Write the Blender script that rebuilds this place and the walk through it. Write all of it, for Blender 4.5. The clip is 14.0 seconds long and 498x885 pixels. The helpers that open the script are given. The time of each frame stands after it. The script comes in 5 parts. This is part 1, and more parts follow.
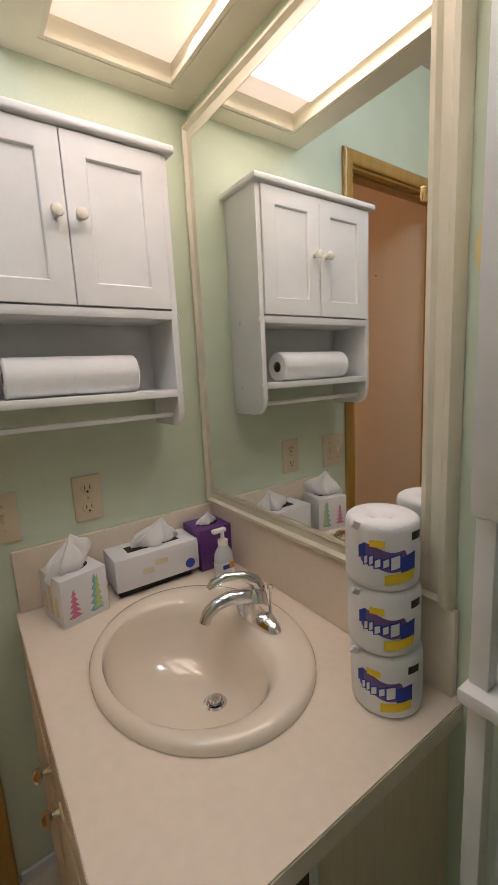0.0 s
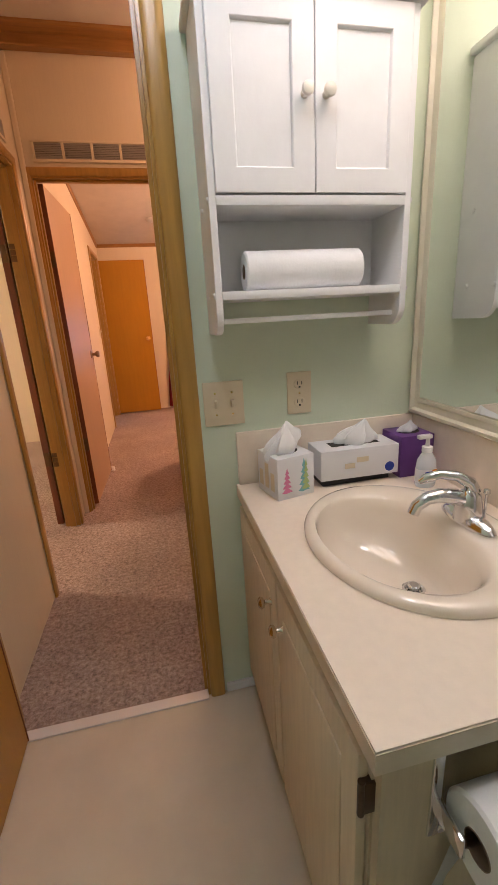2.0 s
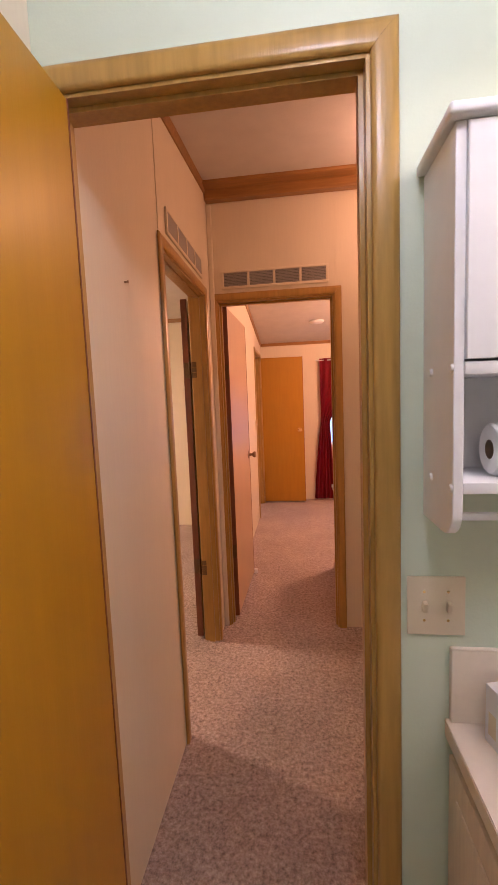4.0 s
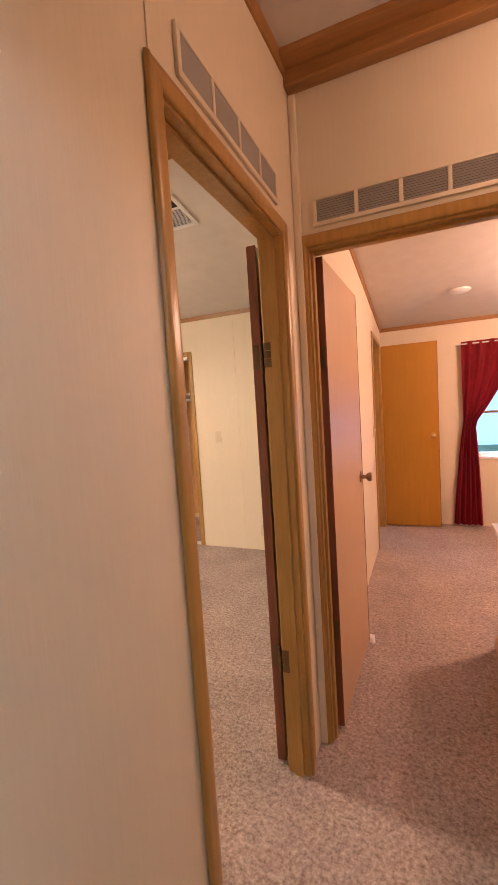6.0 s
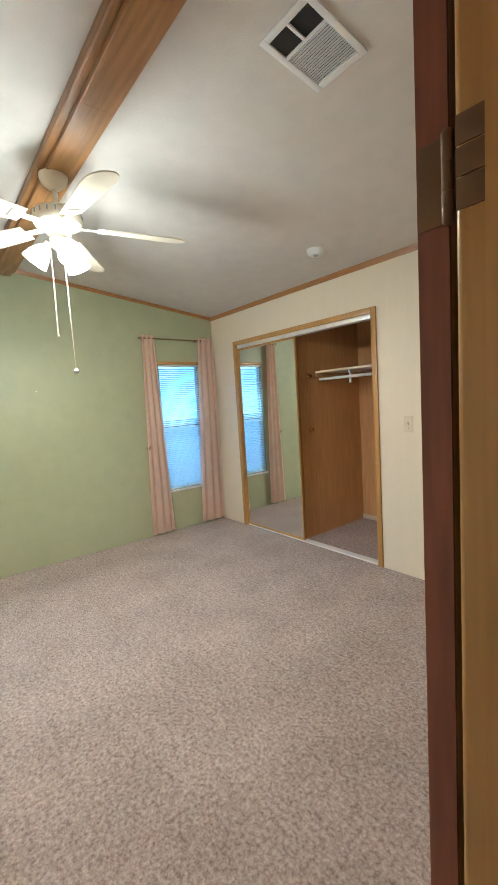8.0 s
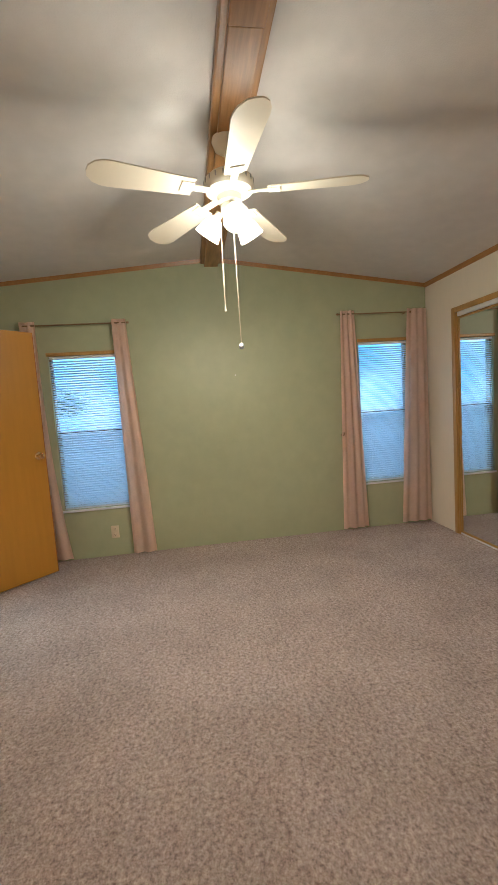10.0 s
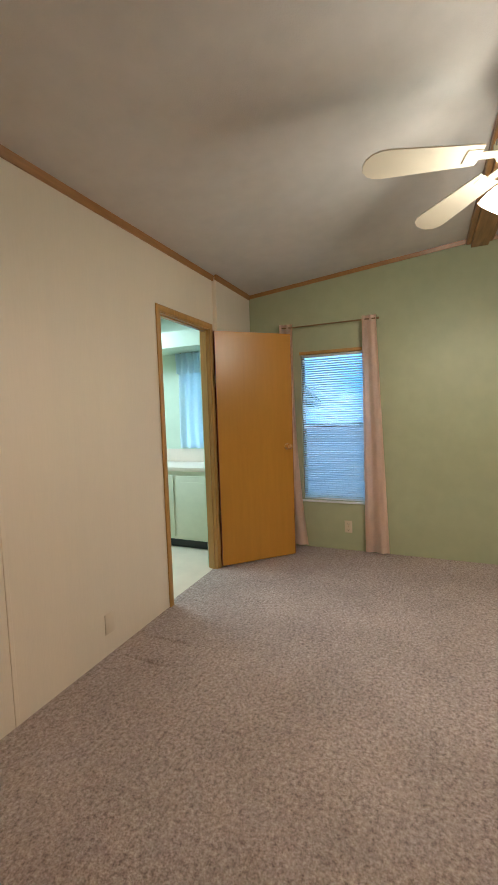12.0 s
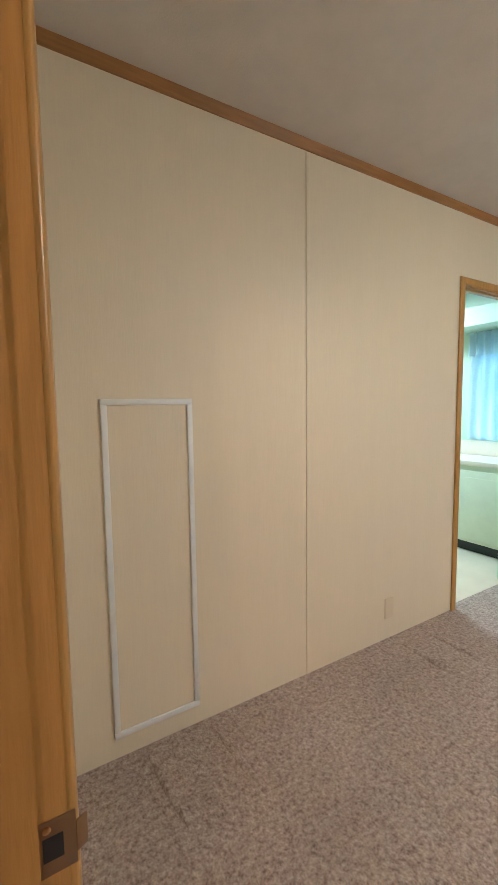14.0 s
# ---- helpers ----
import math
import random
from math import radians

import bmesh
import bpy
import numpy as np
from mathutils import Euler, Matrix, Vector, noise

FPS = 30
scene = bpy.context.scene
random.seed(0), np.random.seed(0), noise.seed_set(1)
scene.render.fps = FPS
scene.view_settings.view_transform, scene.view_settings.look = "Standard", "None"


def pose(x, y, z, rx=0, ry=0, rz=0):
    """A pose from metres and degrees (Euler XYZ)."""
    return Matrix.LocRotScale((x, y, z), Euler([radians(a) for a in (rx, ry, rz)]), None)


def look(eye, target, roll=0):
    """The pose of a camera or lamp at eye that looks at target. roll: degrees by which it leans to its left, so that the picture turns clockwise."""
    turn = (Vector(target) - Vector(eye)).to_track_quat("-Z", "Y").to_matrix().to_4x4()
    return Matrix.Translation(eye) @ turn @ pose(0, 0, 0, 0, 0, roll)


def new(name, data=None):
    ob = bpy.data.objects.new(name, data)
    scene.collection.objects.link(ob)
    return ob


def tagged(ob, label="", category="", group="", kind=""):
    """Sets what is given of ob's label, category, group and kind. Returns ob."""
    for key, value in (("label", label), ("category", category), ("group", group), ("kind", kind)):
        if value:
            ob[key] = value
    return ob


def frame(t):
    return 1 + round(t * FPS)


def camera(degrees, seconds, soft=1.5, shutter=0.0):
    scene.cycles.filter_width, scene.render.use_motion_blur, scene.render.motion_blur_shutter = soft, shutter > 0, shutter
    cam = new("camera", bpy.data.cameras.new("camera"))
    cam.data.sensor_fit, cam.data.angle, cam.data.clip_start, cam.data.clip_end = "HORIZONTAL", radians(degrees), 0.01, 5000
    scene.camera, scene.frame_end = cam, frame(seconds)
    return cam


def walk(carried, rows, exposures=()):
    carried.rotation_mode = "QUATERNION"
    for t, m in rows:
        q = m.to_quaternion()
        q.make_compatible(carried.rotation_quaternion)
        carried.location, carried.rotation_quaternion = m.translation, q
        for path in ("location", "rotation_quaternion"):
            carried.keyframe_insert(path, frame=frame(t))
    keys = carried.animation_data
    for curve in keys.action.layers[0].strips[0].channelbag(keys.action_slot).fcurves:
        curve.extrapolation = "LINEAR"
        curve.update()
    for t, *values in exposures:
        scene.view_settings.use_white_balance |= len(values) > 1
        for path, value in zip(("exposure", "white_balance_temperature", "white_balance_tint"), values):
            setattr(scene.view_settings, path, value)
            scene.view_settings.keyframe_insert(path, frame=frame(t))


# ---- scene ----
cam = camera(62.4, 14.0)
PATH = [
    (0, (0.235, 0.212, 1.316), (1.36, 1.831, 0.979), -2.9),
    (0.5, (0.161, 0.192, 1.225), (1.1, 1.884, 0.718), -3.2),
    (1, (0.131, 0.168, 1.183), (0.888, 1.893, 0.51), -2.1),
    (1.5, (0.112, 0.166, 1.156), (0.679, 1.946, 0.441), -2.3),
    (2, (0.094, 0.213, 1.227), (0.483, 2.085, 0.642), -3.3),
    (2.5, (0.084, 0.256, 1.304), (0.304, 2.202, 0.897), -3.6),
    (3, (0.052, 0.305, 1.383), (0.105, 2.286, 1.116), -3.3),
    (3.2, (0.039, 0.329, 1.406), (0.026, 2.316, 1.178), -3.0),
    (5.3, (-0.035, 1.027, 1.44), (-0.613, 2.934, 1.268), -3.0),
    (5.5, (-0.025, 1.137, 1.45), (-0.663, 3.025, 1.278), -3.3),
    (6, (-0.069, 1.384, 1.429), (-0.857, 3.215, 1.265), -3.7),
    (6.5, (-0.173, 1.644, 1.418), (-1.138, 3.388, 1.247), -4.1),
    (7, (-0.232, 1.876, 1.409), (-1.411, 3.481, 1.228), -4.0),
    (7.2, (-0.257, 1.976, 1.414), (-1.525, 3.511, 1.228), -3.8),
    (9.3, (-0.592, 2.742, 1.338), (-2.464, 3.398, 1.152), -4.2),
    (9.5, (-0.602, 2.755, 1.330), (-2.514, 3.309, 1.148), -4.2),
    (10, (-0.612, 2.748, 1.325), (-2.584, 3.019, 1.139), -3.8),
    (10.5, (-0.618, 2.712, 1.336), (-2.609, 2.699, 1.144), -3.4),
    (11, (-0.634, 2.687, 1.341), (-2.609, 2.427, 1.154), -2.9),
    (11.5, (-0.64, 2.673, 1.342), (-2.566, 2.16, 1.173), -2.4),
    (12, (-0.641, 2.636, 1.336), (-2.474, 1.849, 1.187), -1.9),
    (12.5, (-0.623, 2.581, 1.342), (-2.305, 1.508, 1.205), -1.6),
    (13, (-0.611, 2.552, 1.331), (-2.087, 1.208, 1.205), -1.6),
    (13.5, (-0.58, 2.519, 1.332), (-1.83, 0.965, 1.189), -1.2),
    (14, (-0.557, 2.499, 1.318), (-1.591, 0.796, 1.142), -0.8),
]
EXPOSURES = [(0, 1.3, 6150, 19), (1.5, 1.68, 6100, 19), (3.2, 1.84, 5950, 29), (5.4, 2.04, 6150, 38), (6.0, 2.04, 5250, 17), (6.5, 2.06, 4300, 5), (7.0, 2.06, 3850, -6), (9.3, 1.40, 4300, 1), (11.0, 1.14, 4450, 2), (12.0, 1.16, 4420, 1), (14, 1.55, 4220, -1)]
walk(cam, [(t, look(eye, target, roll)) for t, eye, target, roll in PATH], EXPOSURES)

# ---- light ----
world = bpy.data.worlds.new("sky")
scene.world = world
world.use_nodes = True
sky = world.node_tree.nodes.new("ShaderNodeTexSky")
sky.sky_type, sky.sun_disc, sky.sun_elevation, sky.sun_rotation = "NISHITA", False, radians(50), radians(120)
backing = world.node_tree.nodes["Background"]
backing.inputs["Strength"].default_value = 0.15
world.node_tree.links.new(sky.outputs[0], backing.inputs["Color"])


def lamp(name, kind, where, energy, colour, size=0.1, target=None, size_y=None):
    data = bpy.data.lights.new(name, kind)
    data.energy, data.color = energy, colour
    if kind == "AREA":
        data.size = size
        if size_y:
            data.shape, data.size_y = "RECTANGLE", size_y
    elif kind == "SUN":
        data.angle = size
    else:
        data.shadow_soft_size = size
    ob = new(name, data)
    ob.matrix_world = look(where, target) if target else pose(*where)
    return ob


lamp("sun", "SUN", (0, 0, 12), 3.5, (1, 0.96, 0.9), radians(10), (3, -4, 0))
WARM = (1.0, 0.64, 0.37)
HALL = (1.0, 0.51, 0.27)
# Unseen fill lamp added near the ceiling to brighten the upper hall walls.
lamp("hall_fill_lamp", "POINT", (0.55, 2.5, 2.42), 2.4, HALL, 0.12)
lamp("vanity_lamp", "AREA", (0.64, 0.72, 2.070), 1.7, (1.0, 0.84, 0.68), 0.3, (0.64, 0.72, 0), 0.9)
# Unseen overhead fill added to brighten the second bathroom, not window daylight.
lamp("ensuite_fill_lamp", "AREA", (-3.5, -0.2, 2.3), 14, (1.0, 0.93, 0.74), 0.7, (-3.6, 0.0, 0), 0.7)
lamp("far_room_lamp", "POINT", (1.2, 4.7, 2.2), 25, HALL, 0.12)
lamp("bath_room_lamp", "POINT", (0.12, 0.62, 2.28), 3.1, (0.93, 0.97, 1.0), 0.1)
for dx, dy in ((0.09, 0.0), (-0.05, 0.08), (-0.05, -0.08)):
    lamp("fan_bulb", "POINT", (-2.7 + dx, 3.02 + dy, 2.13), 1.8, WARM, 0.05)
    beam = lamp("fan_spot", "SPOT", (-2.7 + dx, 3.02 + dy, 2.13), 12.6, WARM, 0.05, (-2.7 + 4 * dx, 3.02 + 4 * dy, 1.4))
    beam.data.spot_size, beam.data.spot_blend = radians(170), 0.5


# ---- materials ----
def material(name, colour, rough=0.5, metal=0.0, scale=0.0, vary=0.0, bump=0.0, bump_scale=40.0, stretch=(1, 1, 1), **more):
    m = bpy.data.materials.new(name)
    m.use_nodes = True
    nodes, links = m.node_tree.nodes, m.node_tree.links
    shader = nodes["Principled BSDF"]
    shader.inputs["Base Color"].default_value = (*colour, 1)
    shader.inputs["Roughness"].default_value = rough
    shader.inputs["Metallic"].default_value = metal
    for key, value in more.items():
        shader.inputs[key.replace("_", " ")].default_value = value
    if vary or bump:
        where = nodes.new("ShaderNodeTexCoord")
        mapping = nodes.new("ShaderNodeMapping")
        mapping.inputs["Scale"].default_value = stretch
        links.new(where.outputs["Object"], mapping.inputs["Vector"])
    if vary:
        fine = nodes.new("ShaderNodeTexNoise")
        fine.inputs["Scale"].default_value, fine.inputs["Detail"].default_value = scale, 5
        links.new(mapping.outputs[0], fine.inputs["Vector"])
        broad = nodes.new("ShaderNodeTexNoise")
        broad.inputs["Scale"].default_value, broad.inputs["Detail"].default_value = scale * 0.11, 3
        links.new(mapping.outputs[0], broad.inputs["Vector"])
        add = nodes.new("ShaderNodeMath")
        add.operation = "MULTIPLY_ADD"
        add.inputs[1].default_value = 0.6
        links.new(fine.outputs["Fac"], add.inputs[0])
        half = nodes.new("ShaderNodeMath")
        half.operation = "MULTIPLY"
        half.inputs[1].default_value = 0.4
        links.new(broad.outputs["Fac"], half.inputs[0])
        links.new(half.outputs[0], add.inputs[2])
        ramp = nodes.new("ShaderNodeValToRGB")
        ramp.color_ramp.elements[0].position, ramp.color_ramp.elements[1].position = 0.34, 0.66
        ramp.color_ramp.elements[0].color = (*[max(0, c * (1 - vary)) for c in colour], 1)
        ramp.color_ramp.elements[1].color = (*[min(1, c * (1 + vary)) for c in colour], 1)
        links.new(add.outputs[0], ramp.inputs["Fac"])
        links.new(ramp.outputs["Color"], shader.inputs["Base Color"])
    if bump:
        relief = nodes.new("ShaderNodeTexNoise")
        relief.inputs["Scale"].default_value, relief.inputs["Detail"].default_value = bump_scale, 4
        links.new(mapping.outputs[0], relief.inputs["Vector"])
        bumped = nodes.new("ShaderNodeBump")
        bumped.inputs["Strength"].default_value, bumped.inputs["Distance"].default_value = bump, 0.01
        links.new(relief.outputs["Fac"], bumped.inputs["Height"])
        links.new(bumped.outputs["Normal"], shader.inputs["Normal"])
    return m


def glowing(name, colour, strength):
    m = bpy.data.materials.new(name)
    m.use_nodes = True
    shader = m.node_tree.nodes["Principled BSDF"]
    shader.inputs["Base Color"].default_value = (*colour, 1)
    shader.inputs["Emission Color"].default_value = (*colour, 1)
    shader.inputs["Emission Strength"].default_value = strength
    return m


def carpet_material():
    m = material("carpet", (0.36, 0.27, 0.22), 0.95)
    nodes, links = m.node_tree.nodes, m.node_tree.links
    shader = nodes["Principled BSDF"]
    where = nodes.new("ShaderNodeTexCoord")
    speck = nodes.new("ShaderNodeTexNoise")
    speck.inputs["Scale"].default_value, speck.inputs["Detail"].default_value, speck.inputs["Roughness"].default_value = 66, 5, 0.76
    tuft = nodes.new("ShaderNodeTexVoronoi")
    tuft.inputs["Scale"].default_value = 140
    patch = nodes.new("ShaderNodeTexNoise")
    patch.inputs["Scale"].default_value, patch.inputs["Detail"].default_value = 2.6, 4
    for n in (speck, tuft, patch):
        links.new(where.outputs["Object"], n.inputs["Vector"])
    ramp = nodes.new("ShaderNodeValToRGB")
    e = ramp.color_ramp.elements
    e[0].position, e[0].color = 0.36, (0.225, 0.172, 0.148, 1)
    e[1].position, e[1].color = 0.655, (0.72, 0.63, 0.555, 1)
    mid = e.new(0.49)
    mid.color = (0.46, 0.368, 0.315, 1)
    clump = nodes.new("ShaderNodeTexNoise")
    clump.inputs["Scale"].default_value, clump.inputs["Detail"].default_value = 26, 3
    links.new(where.outputs["Object"], clump.inputs["Vector"])
    joined = nodes.new("ShaderNodeMix")
    joined.inputs["Factor"].default_value = 0.17
    links.new(speck.outputs["Fac"], joined.inputs["A"])
    links.new(clump.outputs["Fac"], joined.inputs["B"])
    links.new(joined.outputs["Result"], ramp.inputs["Fac"])
    shade = nodes.new("ShaderNodeMix")
    shade.data_type, shade.blend_type = "RGBA", "MULTIPLY"
    shade.inputs["Factor"].default_value = 1.0
    tone = nodes.new("ShaderNodeValToRGB")
    tone.color_ramp.elements[0].position, tone.color_ramp.elements[0].color = 0.35, (0.82, 0.81, 0.805, 1)
    tone.color_ramp.elements[1].position, tone.color_ramp.elements[1].color = 0.7, (1, 1, 1, 1)
    links.new(patch.outputs["Fac"], tone.inputs["Fac"])
    links.new(ramp.outputs["Color"], shade.inputs["A"])
    links.new(tone.outputs["Color"], shade.inputs["B"])
    links.new(shade.outputs["Result"], shader.inputs["Base Color"])
    height = nodes.new("ShaderNodeMath")
    height.operation = "ADD"
    links.new(speck.outputs["Fac"], height.inputs[0])
    links.new(tuft.outputs["Distance"], height.inputs[1])
    bumped = nodes.new("ShaderNodeBump")
    bumped.inputs["Strength"].default_value, bumped.inputs["Distance"].default_value = 0.6, 0.010
    links.new(height.outputs[0], bumped.inputs["Height"])
    links.new(bumped.outputs["Normal"], shader.inputs["Normal"])
    return m


CARPET = carpet_material()
CREAM = material("cream vinyl wall panel", (0.77, 0.685, 0.52), 0.55, scale=30, vary=0.02, bump=0.06, bump_scale=60, stretch=(4, 4, 0.25))
GREEN = material("sage green wall paint", (0.425, 0.445, 0.265), 0.5, scale=9, vary=0.05, bump=0.05, bump_scale=220)
MINT = material("pale mint wall paint", (0.64, 0.72, 0.57), 0.5, scale=7, vary=0.04, bump=0.06, bump_scale=160)
CEILING = material("textured ceiling paint", (0.66, 0.62, 0.57), 0.8, scale=9, vary=0.05, bump=0.16, bump_scale=170)
OAK = material("varnished oak trim", (0.44, 0.252, 0.058), 0.28, scale=14, vary=0.16, bump=0.08, bump_scale=40, stretch=(5, 5, 0.4))
CROWN = material("dark oak moulding", (0.34, 0.17, 0.045), 0.35, scale=14, vary=0.2, bump=0.05, bump_scale=40, stretch=(0.5, 5, 5))
BEAM = material("dark stained beam", (0.35, 0.185, 0.055), 0.35, scale=8, vary=0.35, bump=0.08, bump_scale=30, stretch=(0.5, 6, 6))
LEAF = material("orange birch door veneer", (0.45, 0.215, 0.008), 0.32, scale=5, vary=0.06, bump=0.03, bump_scale=30, stretch=(6, 6, 0.5))
LEAF_EDGE = material("dark door edge", (0.22, 0.075, 0.034), 0.5, scale=9, vary=0.3, stretch=(6, 6, 0.5))
PALE_LEAF = material("peach painted door skin", (0.56, 0.37, 0.20), 0.4, scale=7, vary=0.03, stretch=(6, 6, 0.5))
WHITE = material("white painted wood", (0.80, 0.80, 0.80), 0.38, scale=18, vary=0.03, bump=0.03, bump_scale=70)
CABINET = material("whitewashed cabinet wood", (0.70, 0.59, 0.43), 0.5, scale=22, vary=0.08, bump=0.06, bump_scale=60, stretch=(4, 4, 0.35))
COUNTER = material("cream laminate worktop", (0.80, 0.695, 0.575), 0.42, scale=60, vary=0.03, bump=0.02, bump_scale=200)
PORCELAIN = material("almond porcelain", (0.80, 0.705, 0.585), 0.09, Coat_Weight=0.6)
CHROME = material("chrome", (0.78, 0.78, 0.80), 0.09, 1.0)
BRASS = material("polished brass", (0.80, 0.58, 0.26), 0.2, 1.0)
BRONZE = material("antique brass", (0.34, 0.23, 0.13), 0.35, 0.9)
DARK_BRONZE = material("dark bronze", (0.10, 0.06, 0.035), 0.4, 0.8)
HINGE = material("dark antique brass", (0.17, 0.105, 0.055), 0.42, 0.75)
NICKEL = material("worn nickel", (0.72, 0.66, 0.56), 0.22, 1.0)
MIRROR = material("mirror glass", (0.86, 0.88, 0.87), 0.015, 1.0)
VINYL = material("beige sheet vinyl", (0.70, 0.61, 0.47), 0.45, scale=6, vary=0.07, bump=0.05, bump_scale=30)
PAPER = material("white paper", (0.86, 0.86, 0.86), 0.9, scale=60, vary=0.02, bump=0.08, bump_scale=160)
PLATE = material("ivory plastic plate", (0.70, 0.605, 0.44), 0.4)
# Near-black for holes that aren't cut: their shade is put in the colour.
HOLE_SHADE = material("painted hole shade", (0.03, 0.026, 0.022), 0.8)
GREY = material("grey register louvre", (0.42, 0.40, 0.38), 0.6)
ALU = material("brushed aluminium strip", (0.88, 0.86, 0.83), 0.3, 0.25)
CURTAIN = material("peach curtain cloth", (0.93, 0.735, 0.59), 0.85, scale=90, vary=0.06, bump=0.15, bump_scale=300)
SHEER = material("pale blue curtain cloth", (0.74, 0.81, 0.84), 0.9, scale=40, vary=0.05)
RED = material("dark red curtain cloth", (0.36, 0.012, 0.025), 0.7, scale=60, vary=0.12)
BLIND = material("white blind slat", (0.74, 0.78, 0.82), 0.5)


def let_through(m, colour, share):
    """Makes a thin material pass some light on from behind."""
    nodes, links = m.node_tree.nodes, m.node_tree.links
    thin = nodes.new("ShaderNodeBsdfTranslucent")
    thin.inputs["Color"].default_value = (*colour, 1)
    both = nodes.new("ShaderNodeMixShader")
    both.inputs["Fac"].default_value = share
    links.new(nodes["Principled BSDF"].outputs[0], both.inputs[1])
    links.new(thin.outputs[0], both.inputs[2])
    links.new(both.outputs[0], nodes["Material Output"].inputs["Surface"])


let_through(BLIND, (0.80, 0.90, 0.96), 0.6)
let_through(CURTAIN, (0.92, 0.70, 0.52), 0.12)
let_through(SHEER, (0.82, 0.90, 0.92), 0.3)
FAN_WHITE = material("cream enamel fan", (0.80, 0.72, 0.55), 0.4)
SHADE = glowing("lit glass shade", (1.0, 0.82, 0.52), 6)
DIFFUSER = glowing("lit diffuser panel", (1.0, 0.86, 0.72), 0.2)
CLOSET_WOOD = material("brown closet panelling", (0.60, 0.35, 0.13), 0.5, scale=8, vary=0.14, stretch=(5, 5, 0.4))
# Darker than bare cardboard: the shade inside the roll cores is in the colour.
CARDBOARD = material("grey-brown cardboard with core shade", (0.20, 0.14, 0.09), 0.9, scale=30, vary=0.1)
KNOB_WHITE = material("cream enamelled knob", (0.80, 0.76, 0.66), 0.3)
PURPLE = material("purple carton", (0.13, 0.045, 0.22), 0.45, scale=30, vary=0.1)
CARTON = material("white carton", (0.76, 0.76, 0.78), 0.5)
BLUE = material("blue print", (0.02, 0.05, 0.36), 0.5)
YELLOW = material("yellow print", (0.85, 0.62, 0.02), 0.5)
PINK = material("pink print", (0.66, 0.20, 0.36), 0.5)
TEAL = material("teal print", (0.22, 0.52, 0.56), 0.5)
LIME = material("lime print", (0.50, 0.62, 0.26), 0.5)
# Besides print, this black paints the shade of socket, latch and duct holes.
BLACK = material("black print", (0.02, 0.02, 0.02), 0.5)
SOAP = material("clear soap bottle", (0.62, 0.66, 0.70), 0.12)
ORANGE = material("orange print", (0.80, 0.30, 0.05), 0.5)
# Assumed mesh, kept pale and translucent so the lower sashes look brighter.
SCREEN = material("pale sash mesh", (0.82, 0.86, 0.90), 0.8, scale=60, vary=0.05)
let_through(SCREEN, (0.90, 0.94, 0.98), 0.85)
GLASS = bpy.data.materials.new("window glass")
GLASS.use_nodes = True
pane_shader = GLASS.node_tree.nodes["Principled BSDF"]
pane_shader.inputs["Transmission Weight"].default_value, pane_shader.inputs["Roughness"].default_value = 1.0, 0.0
pane_shader.inputs["IOR"].default_value = 1.1


# ---- mesh helpers ----
def box(bm, x0, x1, y0, y1, z0, z1):
    vs = [bm.verts.new((x, y, z)) for z in (z0, z1) for y in (y0, y1) for x in (x0, x1)]
    for f in ((0, 2, 3, 1), (4, 5, 7, 6), (0, 1, 5, 4), (2, 6, 7, 3), (0, 4, 6, 2), (1, 3, 7, 5)):
        bm.faces.new([vs[i] for i in f])
    return vs


def block(x0, x1, y0, y1, z0, z1, bevel=0.0, segments=2):
    bm = bmesh.new()
    box(bm, x0, x1, y0, y1, z0, z1)
    if bevel:
        bmesh.ops.bevel(bm, geom=bm.edges[:], offset=bevel, segments=segments, affect="EDGES", profile=0.5)
    return bm


def merged(*meshes):
    out = bmesh.new()
    for one in meshes:
        data = bpy.data.meshes.new("tmp")
        one.to_mesh(data)
        out.from_mesh(data)
        bpy.data.meshes.remove(data)
        one.free()
    return out


def moved(bm, m):
    bmesh.ops.transform(bm, matrix=m, verts=bm.verts[:])
    return bm


def lathe(profile, steps=32, sx=1.0, sy=1.0):
    bm = bmesh.new()
    rings = []
    for r, z in profile:
        if r <= 1e-6:
            rings.append([bm.verts.new((0, 0, z))])
        else:
            rings.append([bm.verts.new((sx * r * math.cos(2 * math.pi * i / steps), sy * r * math.sin(2 * math.pi * i / steps), z)) for i in range(steps)])
    for a, b in zip(rings, rings[1:]):
        for i in range(steps):
            j = (i + 1) % steps
            if len(a) == 1 and len(b) > 1:
                bm.faces.new((a[0], b[j], b[i]))
            elif len(b) == 1 and len(a) > 1:
                bm.faces.new((a[i], a[j], b[0]))
            elif len(a) > 1:
                bm.faces.new((a[i], a[j], b[j], b[i]))
    bmesh.ops.recalc_face_normals(bm, faces=bm.faces[:])
    return bm


def tube(points, radius, steps=10, radii=None):
    bm = bmesh.new()
    pts = [Vector(p) for p in points]
    rings = []
    side = None
    for k, p in enumerate(pts):
        d = (pts[min(k + 1, len(pts) - 1)] - pts[max(k - 1, 0)]).normalized()
        if side is None:
            side = d.orthogonal().normalized()
        side = (side - d * side.dot(d)).normalized()
        other = d.cross(side)
        r = radii[k] if radii else radius
        rings.append([bm.verts.new(p + r * (math.cos(a) * side + math.sin(a) * other)) for a in (2 * math.pi * i / steps for i in range(steps))])
    for a, b in zip(rings, rings[1:]):
        for i in range(steps):
            bm.faces.new((a[i], a[(i + 1) % steps], b[(i + 1) % steps], b[i]))
    bm.faces.new(rings[0][::-1])
    bm.faces.new(rings[-1])
    bmesh.ops.recalc_face_normals(bm, faces=bm.faces[:])
    return bm


